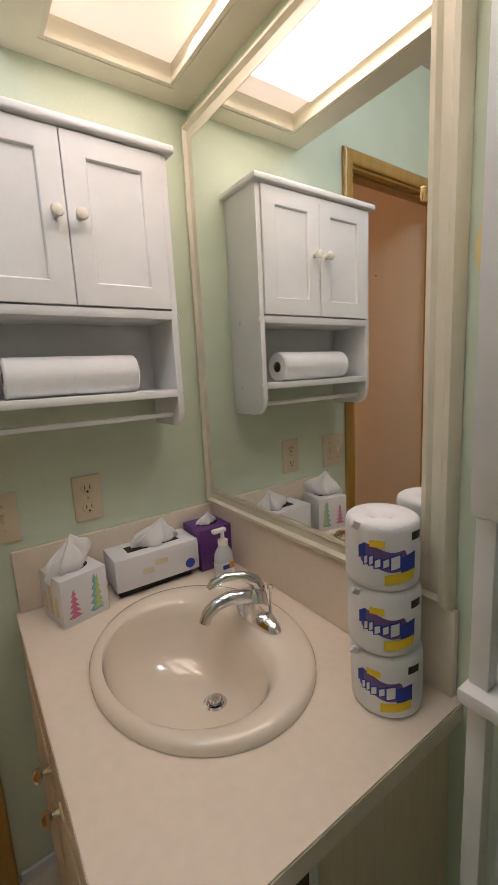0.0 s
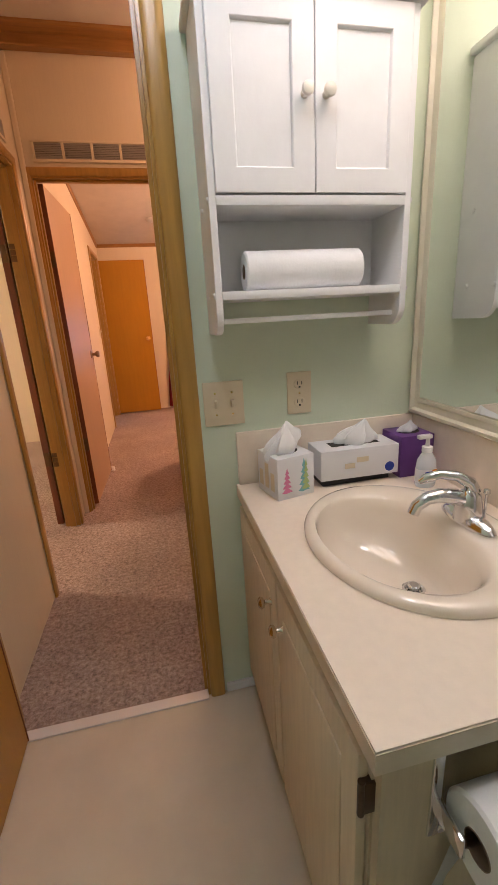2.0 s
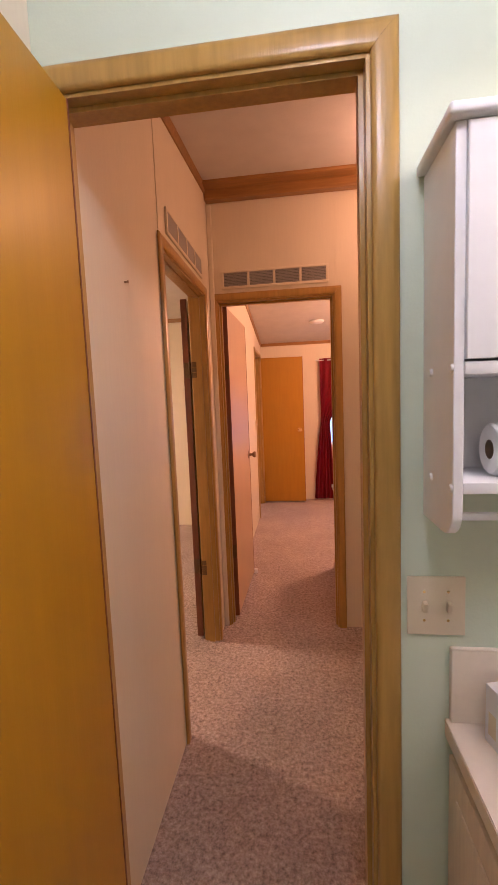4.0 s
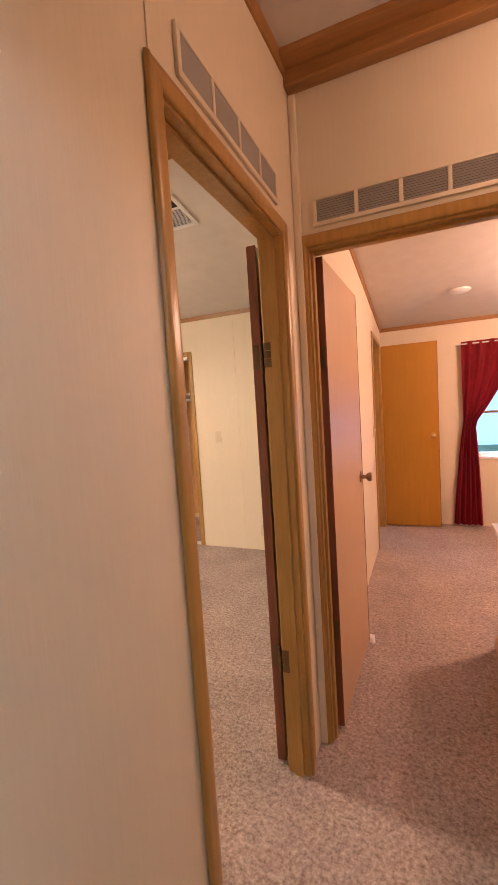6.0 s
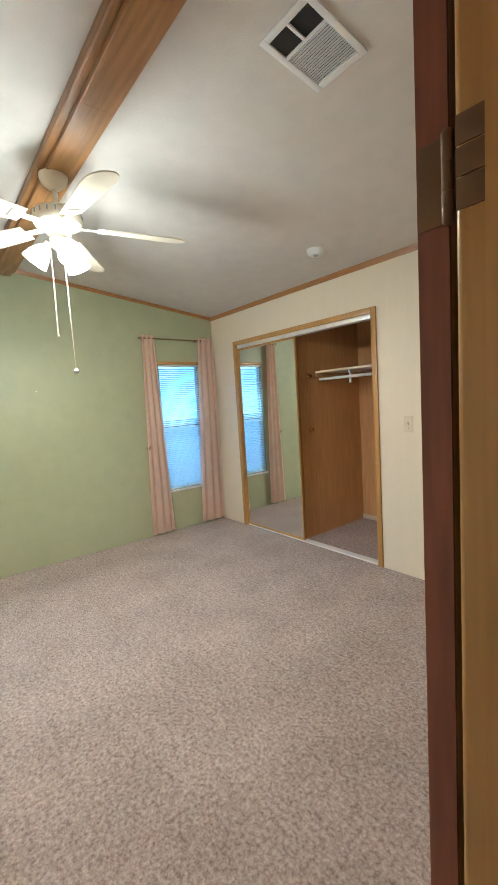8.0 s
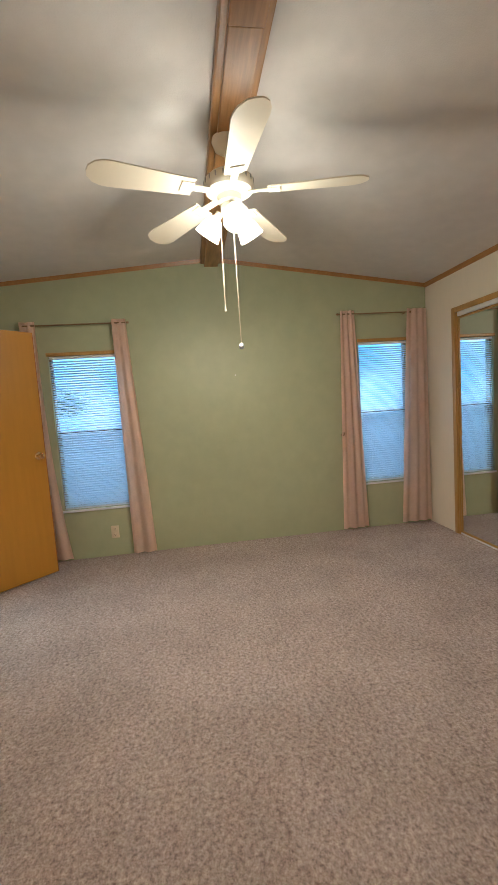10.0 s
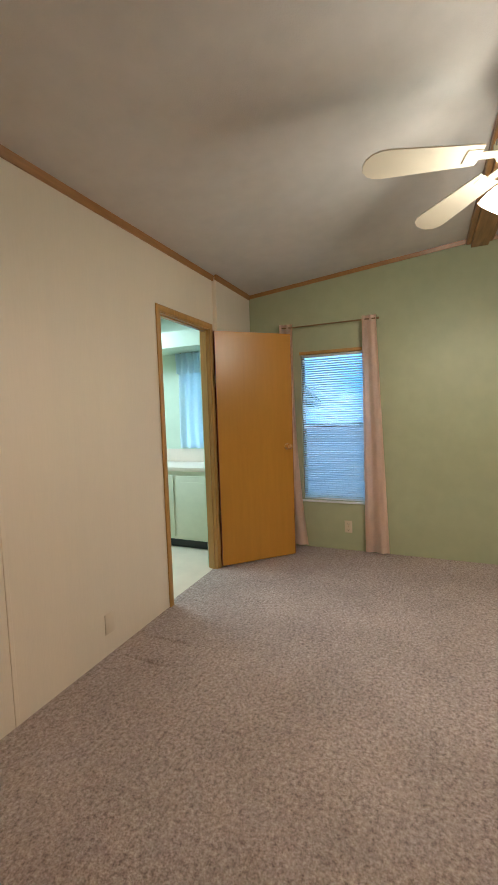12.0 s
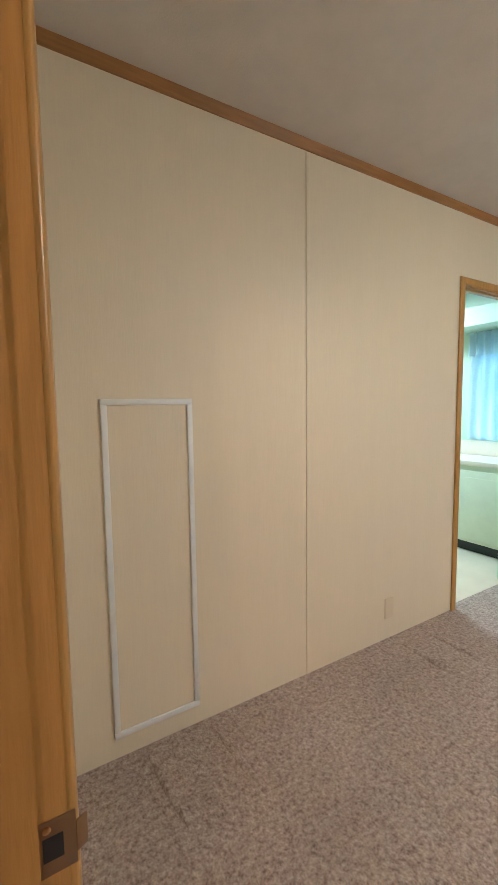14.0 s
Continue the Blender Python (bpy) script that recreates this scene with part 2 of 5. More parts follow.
def mesh_of(name, bm, mat, smooth):
    data = bpy.data.meshes.new(name)
    bm.to_mesh(data)
    bm.free()
    data.materials.append(mat)
    if smooth:
        for p in data.polygons:
            p.use_smooth = True
        data.set_sharp_from_angle(angle=radians(40))
    return data


def part(name, bm, mat, parent=None, label="", smooth=True):
    ob = new(name, mesh_of(name, bm, mat, smooth))
    ob.parent = parent
    if label:
        ob["label"] = label
    return ob


def thing(name, m, label, category, group="", kind=""):
    ob = new(name)
    ob.empty_display_size = 0.05
    ob.matrix_basis = m
    return tagged(ob, label, category, group, kind)


def setting(name, bm, mat, label, category, smooth=False):
    return tagged(part(name, bm, mat, None, "", smooth), label, category, "", "structure")


# ---- plan ----
W, S, N, E_BED, E_HALL = -4.50, 1.00, 5.135, -0.59, -0.51
RIDGE_Y, RIDGE_Z, SLOPE_S, SLOPE_N = 3.05, 2.670, 0.095, 0.134
JOG = -3.785
BATH_N, BATH_E, BATH_W, BATH_S = 1.325, 0.858, -0.51, -1.25
HALL_S, HALL_N, HALL_E = 1.405, 2.99, 0.95
FAR_N, FAR_E = 6.36, 3.2


def ceil_z(y):
    return RIDGE_Z - (SLOPE_S * (RIDGE_Y - y) if y < RIDGE_Y else SLOPE_N * (y - RIDGE_Y))


def wall_box(bm, x0, x1, y0, y1, z0=0.0, z1=None):
    """A piece of wall whose top follows the sloping ceiling."""
    cuts = [y0, y1] if not y0 < RIDGE_Y < y1 or z1 is not None else [y0, RIDGE_Y, y1]
    for a, b in zip(cuts, cuts[1:]):
        vs = box(bm, x0, x1, a, b, z0, 1.0)
        for v in vs[4:]:
            v.co.z = z1 if z1 is not None else ceil_z(v.co.y) + 0.01


def wall_along_x(y0, y1, x0, x1, openings=()):
    """openings: x0, x1, bottom, top, in order of x."""
    bm = bmesh.new()
    at = x0
    for a, b, low, high in openings:
        wall_box(bm, at, a, y0, y1)
        wall_box(bm, a, b, y0, y1, high)
        if low > 0:
            wall_box(bm, a, b, y0, y1, 0, low)
        at = b
    wall_box(bm, at, x1, y0, y1)
    return bm


def wall_along_y(x0, x1, y0, y1, openings=()):
    bm = bmesh.new()
    at = y0
    for a, b, low, high in openings:
        wall_box(bm, x0, x1, at, a)
        wall_box(bm, x0, x1, a, b, high)
        if low > 0:
            wall_box(bm, x0, x1, a, b, 0, low)
        at = b
    wall_box(bm, x0, x1, at, y1)
    return bm


DOOR_H = 2.035
WIN_1 = (1.545, 2.172, 0.468, 1.855)
WIN_2 = (4.42, 4.93, 0.462, 1.852)
BATH_DOOR = (-0.49, 0.15, 0, 2.05)
ENS_DOOR = (-3.70, -2.99, 0, DOOR_H)
setting("floor", merged(block(W - 0.1, E_BED + 0.01, S - 0.04, N, -0.1, 0), block(E_BED + 0.01, FAR_E, BATH_N + 0.005, 8.0, -0.1, 0), block(W - 0.1, E_BED + 0.01, N, N + 1.1, -0.1, 0)), CARPET, "speckled brown cut-pile carpet over the rooms", "carpet")
setting("floor_vinyl", merged(block(BATH_W - 0.1, BATH_E + 0.1, BATH_S - 0.1, BATH_N + 0.005, -0.1, 0), block(W - 0.1, BATH_W - 0.1, -1.6, S - 0.04, -0.1, 0)), VINYL, "beige sheet vinyl bathroom floor", "floor")
setting("wall_west", wall_along_y(W - 0.12, W, S - 0.12, N + 0.7, (WIN_1, WIN_2)), GREEN, "sage green painted end wall with two windows", "wall")
setting("wall_south", merged(wall_along_x(S - 0.08, S, JOG, E_BED, (ENS_DOOR,)), wall_along_x(S - 0.12, S + 0.03, W, JOG)), CREAM, "cream vinyl panel wall with bathroom door opening", "wall")
setting("wall_north", wall_along_x(N, N + 0.08, W, E_BED, ((-4.035, -2.305, 0, 2.01),)), CREAM, "cream vinyl panel wall with closet opening", "wall")
setting("wall_hall_west", wall_along_y(E_BED, E_HALL, S - 0.08, FAR_N, ((2.080, 2.815, 0, DOOR_H), (5.45, 6.16, 0, DOOR_H))), CREAM, "cream vinyl panel wall along the hallway", "wall")
setting("wall_hall_north", wall_along_x(HALL_N, HALL_N + 0.08, E_HALL, FAR_E, ((-0.475, 0.225, 0, DOOR_H),)), CREAM, "cream vinyl panel wall with door opening", "wall")
setting("wall_hall_east", wall_along_y(HALL_E, HALL_E + 0.08, HALL_S, HALL_N), CREAM, "cream vinyl panel wall closing the hallway", "wall")
setting("wall_bath_north", wall_along_x(BATH_N, BATH_N + 0.04, BATH_W, BATH_E + 0.08, (BATH_DOOR,)), MINT, "pale mint painted bathroom wall around the doorway", "wall")
setting("wall_hall_south", wall_along_x(BATH_N + 0.04, HALL_S, E_HALL, HALL_E + 0.08, (BATH_DOOR,)), CREAM, "cream vinyl panel back of the bathroom wall", "wall")
setting("wall_bath_east", wall_along_y(BATH_E, BATH_E + 0.08, BATH_S, BATH_N), MINT, "pale mint painted wall behind the mirror", "wall")
setting("wall_bath_west", wall_along_y(BATH_W - 0.08, BATH_W, BATH_S, S - 0.08), MINT, "pale mint painted bathroom side wall", "wall")
setting("wall_bath_south", wall_along_x(BATH_S - 0.08, BATH_S, BATH_W - 0.08, BATH_E + 0.08), MINT, "pale mint painted bathroom end wall", "wall")
setting("wall_far_north", wall_along_x(FAR_N, FAR_N + 0.12, E_BED - 0.9, FAR_E, ((0.40, 1.35, 0.77, 1.56),)), CREAM, "cream panel end wall with window", "wall")
setting("wall_far_east", wall_along_y(FAR_E, FAR_E + 0.08, HALL_N, FAR_N), CREAM, "cream panel wall closing the far room", "wall")


def slope(x0, x1, y0, y1):
    bm = bmesh.new()
    cuts = [y0, y1] if not y0 < RIDGE_Y < y1 else [y0, RIDGE_Y, y1]
    for a, b in zip(cuts, cuts[1:]):
        vs = box(bm, x0, x1, a, b, 0, 1)
        for i, v in enumerate(vs):
            v.co.z = ceil_z(v.co.y) + (0.1 if i >= 4 else 0)
    return bm


setting("ceiling", merged(slope(W - 0.12, E_BED + 0.04, -1.6, 6.5), slope(E_BED + 0.04, FAR_E + 0.08, -1.6, 6.5)), CEILING, "sloping textured off-white ceiling", "ceiling")


# ---- trim ----
def casing(name, axis, face, a, b, top, depth, label, width=0.045, thick=0.014, other_face=None):
    """Door surround: two jambs, head, and rounded casings on both faces. axis: the way along the wall; face: coordinate of one wall face, other_face of the other."""
    root = thing(name, pose(0, 0, 0), label, "door frame", "", "structure")

    def oriented(u0, u1, v0, v1, z0, z1, bevel=0.0):
        return block(u0, u1, v0, v1, z0, z1, bevel, 3) if axis == "x" else block(v0, v1, u0, u1, z0, z1, bevel, 3)

    lo, hi = min(face, other_face), max(face, other_face)
    part("jamb", oriented(a, a + 0.016, lo - 0.002, hi + 0.002, 0, top), OAK, root)
    part("jamb", oriented(b - 0.016, b, lo - 0.002, hi + 0.002, 0, top), OAK, root)
    part("head", oriented(a + 0.016, b - 0.016, lo - 0.002, hi + 0.002, top - 0.016, top), OAK, root)
    mid = (lo + hi) / 2 + depth
    part("door_stop", merged(oriented(a + 0.016, a + 0.026, mid - 0.016, mid + 0.016, 0, top - 0.016), oriented(b - 0.026, b - 0.016, mid - 0.016, mid + 0.016, 0, top - 0.016), oriented(a + 0.026, b - 0.026, mid - 0.016, mid + 0.016, top - 0.026, top - 0.016)), OAK, root)
    across = ((0, 0.003), (0, 0.55), (0.06, 0.8), (0.2, 0.97), (0.35, 1), (0.7, 1), (0.88, 0.93), (0.97, 0.7), (1, 0.4), (1, 0.003))
    left, right, base = a + 0.008, b - 0.008, top - 0.008

    def member(ends, f, sign):
        """One rounded strip; ends gives, for a distance across it, its two end points along the wall and up."""
        bm = bmesh.new()
        rows = []
        for p, q in across:
            v = f + sign * (q * thick if q > 0.01 else q)
            pair = []
            for u, z in ends(p * width):
                pair.append(bm.verts.new((u, v, z) if axis == "x" else (v, u, z)))
            rows.append(pair)
        for r, s in zip(rows, rows[1:]):
            bm.faces.new((r[0], r[1], s[1], s[0]))
        for k in (0, 1):
            bm.faces.new([r[k] for r in rows])
        bmesh.ops.recalc_face_normals(bm, faces=bm.faces[:])
        return bm

    for f, sign in ((lo, -1), (hi, 1)):
        part("casing", member(lambda w: ((left - w, 0), (left - w, base + w)), f, sign), OAK, root)
        part("casing", member(lambda w: ((right + w, 0), (right + w, base + w)), f, sign), OAK, root)
        part("casing", member(lambda w: ((left - w, base + w + 0.0005), (right + w, base + w + 0.0005)), f, sign), OAK, root)
    return root


casing("trim_bedroom_door", "y", E_HALL, 2.080, 2.815, DOOR_H, 0.0, "varnished oak frame of the bedroom doorway", other_face=E_BED)
casing("trim_hall_door", "x", HALL_N, -0.475, 0.225, DOOR_H, 0.0, "varnished oak frame of the hallway doorway", other_face=HALL_N + 0.08)
casing("trim_bath_door", "x", BATH_N, BATH_DOOR[0], BATH_DOOR[1], BATH_DOOR[3], 0.0, "varnished oak frame of the bathroom doorway", width=0.050, thick=0.016, other_face=HALL_S)
casing("trim_ensuite_door", "x", S - 0.08, ENS_DOOR[0], ENS_DOOR[1], DOOR_H, 0.0, "varnished oak frame of the second bathroom doorway", other_face=S)
casing("trim_far_door", "y", E_BED, 5.45, 6.16, DOOR_H, 0.0, "varnished oak frame of the far doorway", other_face=E_HALL)


def knob(parent, m, mat):
    prof = [(0, 0), (0.031, 0), (0.031, 0.004), (0.012, 0.008), (0.011, 0.03), (0.021, 0.038), (0.026, 0.05), (0.022, 0.06), (0, 0.063)]
    part("knob", moved(lathe(prof, 20), m), mat, parent, "round metal door knob")


def door(name, hinge, angle, width, flip, face, label, metal, height=2.0, knob_z=0.96, jamb_leaf=None):
    """A flush door. hinge: x, y; angle: degrees of the leaf from +x; flip: side on which it is thick."""
    root = thing(name, pose(hinge[0], hinge[1], 0.015, 0, 0, angle), label, "door", "", "structure")
    y0, y1 = (0, 0.035) if flip > 0 else (-0.035, 0)
    part("leaf", block(0.004, width - 0.004, y0 + 0.002, y1 - 0.002, 0.001, height - 0.001), face, root, "", False)
    part("edge", merged(block(0, 0.004, y0, y1, 0, height), block(width - 0.004, width, y0, y1, 0, height)), LEAF_EDGE, root, "dark unpainted door edge", False)
    knob(root, Matrix.Translation((width - 0.06, y1 - 0.002, knob_z)) @ pose(0, 0, 0, -90), metal)
    knob(root, Matrix.Translation((width - 0.06, y0 + 0.002, knob_z)) @ pose(0, 0, 0, 90), metal)
    for z in (0.396, 1.558):
        by = y0 - 0.002 if flip > 0 else y1 + 0.002
        pin = moved(lathe([(0, -0.004), (0.004, -0.003), (0.0065, 0), (0.0065, 0.029), (0.0058, 0.030), (0.0065, 0.031), (0.0065, 0.058), (0.0058, 0.059), (0.0065, 0.060), (0.0065, 0.088), (0.004, 0.091), (0, 0.092)], 12), Matrix.Translation((-0.006, by, z)))
        hinge_ob = part("hinge", merged(pin, block(-0.0018, -0.0002, y0 + 0.003, y1 - 0.003, z, z + 0.088, 0.0004)), HINGE, root, "antique brass butt hinge")
        if jamb_leaf:
            part("jamb_leaf", merged(*[block(*jamb_leaf, z + a, z + b, 0.0004) for a, b in ((0, 0.029), (0.031, 0.058), (0.060, 0.088))]), HINGE, hinge_ob)
    return root


door("door_bedroom", (-0.615, 2.822), 92, 0.70, 1, LEAF, "flush wooden bedroom door folded back open", BRONZE, jamb_leaf=(-0.0262, -0.0242, -0.058, -0.018))
door("door_hall", (-0.462, 3.075), 88, 0.70, -1, PALE_LEAF, "flush peach hallway door standing open", BRONZE, knob_z=0.995, jamb_leaf=(-0.045, -0.008, -0.0055, -0.0035))
door("door_bath", (-0.462, 1.30), -89.5, 0.57, 1, LEAF, "orange birch bathroom door standing open inward", BRASS)
door("door_ensuite", (-3.715, 1.034), 135, 0.71, 1, LEAF, "orange birch door standing open to the bedroom", BRASS, knob_z=1.0)
door("door_far", (-0.503, 6.20), 1, 0.575, 1, LEAF, "orange birch door open against the end wall", BRASS, knob_z=1.0)


def crown(name, bm, label):
    return setting(name, bm, CROWN, label, "moulding")


def rail(p, q, w, h):
    """A strip from p to q, w wide across and h high, hanging below the line."""
    p, q = Vector(p), Vector(q)
    d = (q - p)
    n = Vector((-d.y, d.x, 0)).normalized() * w
    bm = bmesh.new()
    vs = [bm.verts.new(v) for v in (p, q, q + n, p + n)] + [bm.verts.new(v - Vector((0, 0, h))) for v in (p, q, q + n * 0.45, p + n * 0.45)]
    for f in ((0, 1, 2, 3), (7, 6, 5, 4), (0, 4, 5, 1), (1, 5, 6, 2), (2, 6, 7, 3), (3, 7, 4, 0)):
        bm.faces.new([vs[i] for i in f])
    bmesh.ops.recalc_face_normals(bm, faces=bm.faces[:])
    return bm


def c(x, y, dz=0.0):
    return (x, y, ceil_z(y) + 0.002 - dz)


crown("crown_bedroom_south", merged(rail(c(JOG, S), c(E_BED, S), 0.018, 0.042), rail(c(W, S + 0.03), c(JOG + 0.018, S + 0.03), 0.018, 0.042)), "thin oak moulding under the ceiling")
crown("crown_bedroom_north", rail(c(E_BED, N), c(W, N), 0.018, 0.04), "thin oak moulding under the ceiling")
crown("crown_bedroom_west", merged(rail(c(W, RIDGE_Y), c(W, S), 0.018, 0.035), rail(c(W, N), c(W, RIDGE_Y), 0.018, 0.035)), "thin oak moulding under the sloping ceiling")
crown("crown_hall_west", rail(c(E_HALL, HALL_S), c(E_HALL, HALL_N), -0.018, 0.04), "thin oak moulding under the ceiling")
crown("crown_far", merged(rail(c(E_HALL, HALL_N + 0.08), c(E_HALL, FAR_N), -0.018, 0.04), rail(c(E_HALL, FAR_N), c(FAR_E, FAR_N), -0.018, 0.04)), "thin oak moulding in the far room")
BY = RIDGE_Y - 0.012
setting("ridge_beam", merged(block(W, E_BED, BY - 0.095, BY + 0.095, 2.617, RIDGE_Z + 0.03, 0.008), block(W, -2.102, BY - 0.062, BY + 0.062, 2.592, 2.618, 0.004), block(-2.098, E_BED, BY - 0.064, BY + 0.064, 2.588, 2.618, 0.004)), BEAM, "brown boxed ridge beam with a butt joint", "beam")
hall_beam = merged(block(E_HALL, HALL_E, 2.93, 2.99, 2.585, 2.66, 0.008), block(E_HALL, HALL_E, 2.85, 2.99, 2.635, 2.665, 0.008))
setting("hall_beam", hall_beam, CROWN, "wide stepped oak moulding across the hallway", "moulding")


# ---- more structure ----
ENS_WIN = (0.22, 0.80, 1.0, 1.95)
setting("wall_ensuite_west", wall_along_y(W - 0.12, W, -1.6, S - 0.12, (ENS_WIN,)), MINT, "pale mint wall with curtained window", "wall")
setting("wall_ensuite_north", merged(wall_along_x(S - 0.10, S - 0.08, JOG, -2.2, (ENS_DOOR,)), wall_along_x(S - 0.14, S - 0.12, W, JOG)), MINT, "pale mint back of the bathroom wall", "wall")
setting("wall_ensuite_east", wall_along_y(-2.2, -2.12, -1.6, S - 0.08), MINT, "pale mint bathroom side wall", "wall")
setting("wall_ensuite_south", wall_along_x(-1.68, -1.6, W - 0.12, -2.12), MINT, "pale mint bathroom end wall", "wall")
for nm, bm in (
    ("wall_seam_south", block(-1.801, -1.779, S - 0.003, S + 0.0045, 0, 2.43, 0.0032)),
    ("wall_seam_corner", block(JOG - 0.006, JOG + 0.012, S - 0.002, S + 0.036, 0, 2.43, 0.003)),
    ("wall_seam_north", block(-1.794, -1.776, N - 0.004, N, 0, 2.36, 0.001)),
    ("wall_seam_hall", block(E_HALL, E_HALL + 0.003, 2.060, 2.068, 2.085, 2.52)),
    ("wall_seam_hall_end", block(0.232, 0.246, HALL_N - 0.003, HALL_N, 2.09, 2.56)),
    ("wall_seam_hall_corner", block(E_HALL, E_HALL + 0.03, HALL_N - 0.02, HALL_N, 0, 2.58, 0.006)),
):
    setting(nm, bm, CREAM, "cream batten covering a panel joint", "batten")
setting("threshold_bath", block(-0.474, 0.134, BATH_N - 0.022, BATH_N + 0.016, 0.0, 0.008, 0.003), ALU, "aluminium carpet strip in the bathroom doorway", "threshold")
setting("baseboard", merged(block(0.198, 0.30, BATH_N - 0.01, BATH_N, 0, 0.035, 0.003)), WHITE, "low white cove at the bathroom floor", "baseboard")
for x, y in ((-0.985, 1.215), (-1.255, 1.25), (-2.605, 1.235), (-2.385, 1.25)):
    crease = lathe([(0, 0.0), (0.016, 0.0), (0.013, 0.008), (0.006, 0.014), (0, 0.015)], 14, 1.0, 11.0)
    ob = setting("carpet_crease", moved(crease, pose(x, y, 0, 0, 0, random.uniform(-3, 5))), CARPET, "raised wrinkle in the brown carpet", "carpet wrinkle", True)


# ---- windows, blinds and outdoors ----
def window(name, y0, y1, z0, z1, mid):
    root = thing(name, pose(W - 0.06, (y0 + y1) / 2, z0), "bronze aluminium single-hung window with a white sill", "window", "", "structure")
    h, d = z1 - z0, (y1 - y0) / 2
    part("window_frame", merged(block(-0.02, 0.02, -d, -d + 0.018, 0, h), block(-0.02, 0.02, d - 0.018, d, 0, h), block(-0.02, 0.02, -d + 0.018, d - 0.018, 0, 0.02), block(-0.02, 0.02, -d + 0.018, d - 0.018, h - 0.02, h)), BRONZE, root, "", False)
    part("meeting_rail", block(-0.024, 0.024, -d + 0.018, d - 0.018, mid - z0 - 0.014, mid - z0 + 0.014, 0.002), DARK_BRONZE, root)
    part("window_sill", block(0.03, 0.075, -d - 0.012, d + 0.012, -0.022, -0.002, 0.003), WHITE, root, "white window sill")
    part("head_trim", block(0.058, 0.072, -d - 0.012, d + 0.012, h, h + 0.03, 0.003), OAK, root, "narrow wooden head trim")
    for a, b in ((0.02, mid - z0 - 0.014), (mid - z0 + 0.014, h - 0.02)):
        pane = part("pane", block(-0.002, 0.002, -d + 0.018, d - 0.018, a, b), GLASS, root, "", False)
        pane.visible_shadow = False
    # Assumed screen added to pale the view through the lower sash.
    part("sash_pale_screen", block(-0.031, -0.030, -d + 0.02, d - 0.02, 0.022, mid - z0 - 0.016), SCREEN, root, "assumed insect mesh, made pale to brighten the lower sash", False)
    return root


def blind(y0, y1, z0, z1):
    root = thing("window_blind", pose(W - 0.022, (y0 + y1) / 2, z0), "lowered white mini blind with open slats", "blind", "bedroom window blinds")
    d, h = (y1 - y0) / 2 - 0.006, z1 - z0
    part("head_rail", block(-0.012, 0.012, -d, d, h - 0.026, h - 0.002, 0.002), WHITE, root)
    part("bottom_rail", block(-0.011, 0.011, -d, d, 0.002, 0.014, 0.002), WHITE, root)
    bm = block(-0.011, 0.011, -d, d, -0.0005, 0.0005)
    data = mesh_of("slat", bm, BLIND, False)
    n = int((h - 0.05) / 0.0215)
    for i in range(n):
        ob = new("slat", data)
        ob.parent = root
        ob.matrix_basis = pose(0, 0, 0.026 + 0.0215 * i, 0, 40, 0)
    for y in (-d * 0.6, d * 0.6):
        part("lift_cord", tube([(0.012, y, 0.01), (0.012, y, h - 0.02)], 0.0008, 5), WHITE, root)
    return root


for k, (y0, y1, z0, z1) in enumerate((WIN_1, WIN_2)):
    window("window_%d" % (k + 1), y0, y1, z0, z1, 1.170)
    blind(y0, y1, z0, z1)


def cloth(name, mat, top, bottom, z1, z0, folds, depth, label, category, at, group="", power=1.0, tie=None, hem=0.0):
    """A hanging curtain: top and bottom give its start and end along the wall (y); it bellies in folds of that depth. at: a pose."""
    bm = bmesh.new()
    nu, nv = folds * 14, 26
    grid = []
    for j in range(nv + 1):
        s = j / nv
        row = []
        e = s ** power
        a, b = top[0] + (bottom[0] - top[0]) * e, top[1] + (bottom[1] - top[1]) * e
        if tie:
            zt, ya, yb = tie
            st = (z1 - zt) / (z1 - z0)
            if s < st:
                e = (s / st) ** 1.6
                a, b = top[0] + (ya - top[0]) * e, top[1] + (yb - top[1]) * e
            else:
                e = ((s - st) / (1 - st)) ** 0.7
                a, b = ya + (bottom[0] - ya) * e, yb + (bottom[1] - yb) * e
        for i in range(nu + 1):
            u = i / nu
            wave = math.sin(2 * math.pi * folds * u + 0.5 * math.sin(3 * s + folds)) + 0.35 * math.sin(2 * math.pi * folds * 0.5 * u + 2.0 + s)
            row.append(bm.verts.new((depth * wave * (0.75 + 0.35 * s), a + (b - a) * u, z1 + (z0 - z1) * s + hem * u * s)))
        grid.append(row)
    for j in range(nv):
        for i in range(nu):
            bm.faces.new((grid[j][i], grid[j][i + 1], grid[j + 1][i + 1], grid[j + 1][i]))
    bmesh.ops.solidify(bm, geom=bm.faces[:], thickness=0.002)
    root = thing(name, at, label, category, group)
    part("cloth", bm, mat, root)
    return root


CX = W + 0.062
cloth("curtain", CURTAIN, (1.36, 1.488), (1.355, 1.60), 2.145, 0.03, 2, 0.011, "peach cotton curtain panel flaring at its hem", "curtain", pose(CX, 0, 0), "bedroom curtains", 2.6)
cloth("curtain", CURTAIN, (2.125, 2.245), (2.135, 2.345), 2.145, 0.02, 2, 0.013, "peach cotton curtain panel drawn beside the window", "curtain", pose(CX, 0, 0), "bedroom curtains", 1.0)
cloth("curtain", CURTAIN, (4.225, 4.365), (4.17, 4.435), 2.145, 0.03, 3, 0.014, "peach cotton curtain panel with tieback hook beside it", "curtain", pose(CX, 0, 0), "bedroom curtains", 1.0)
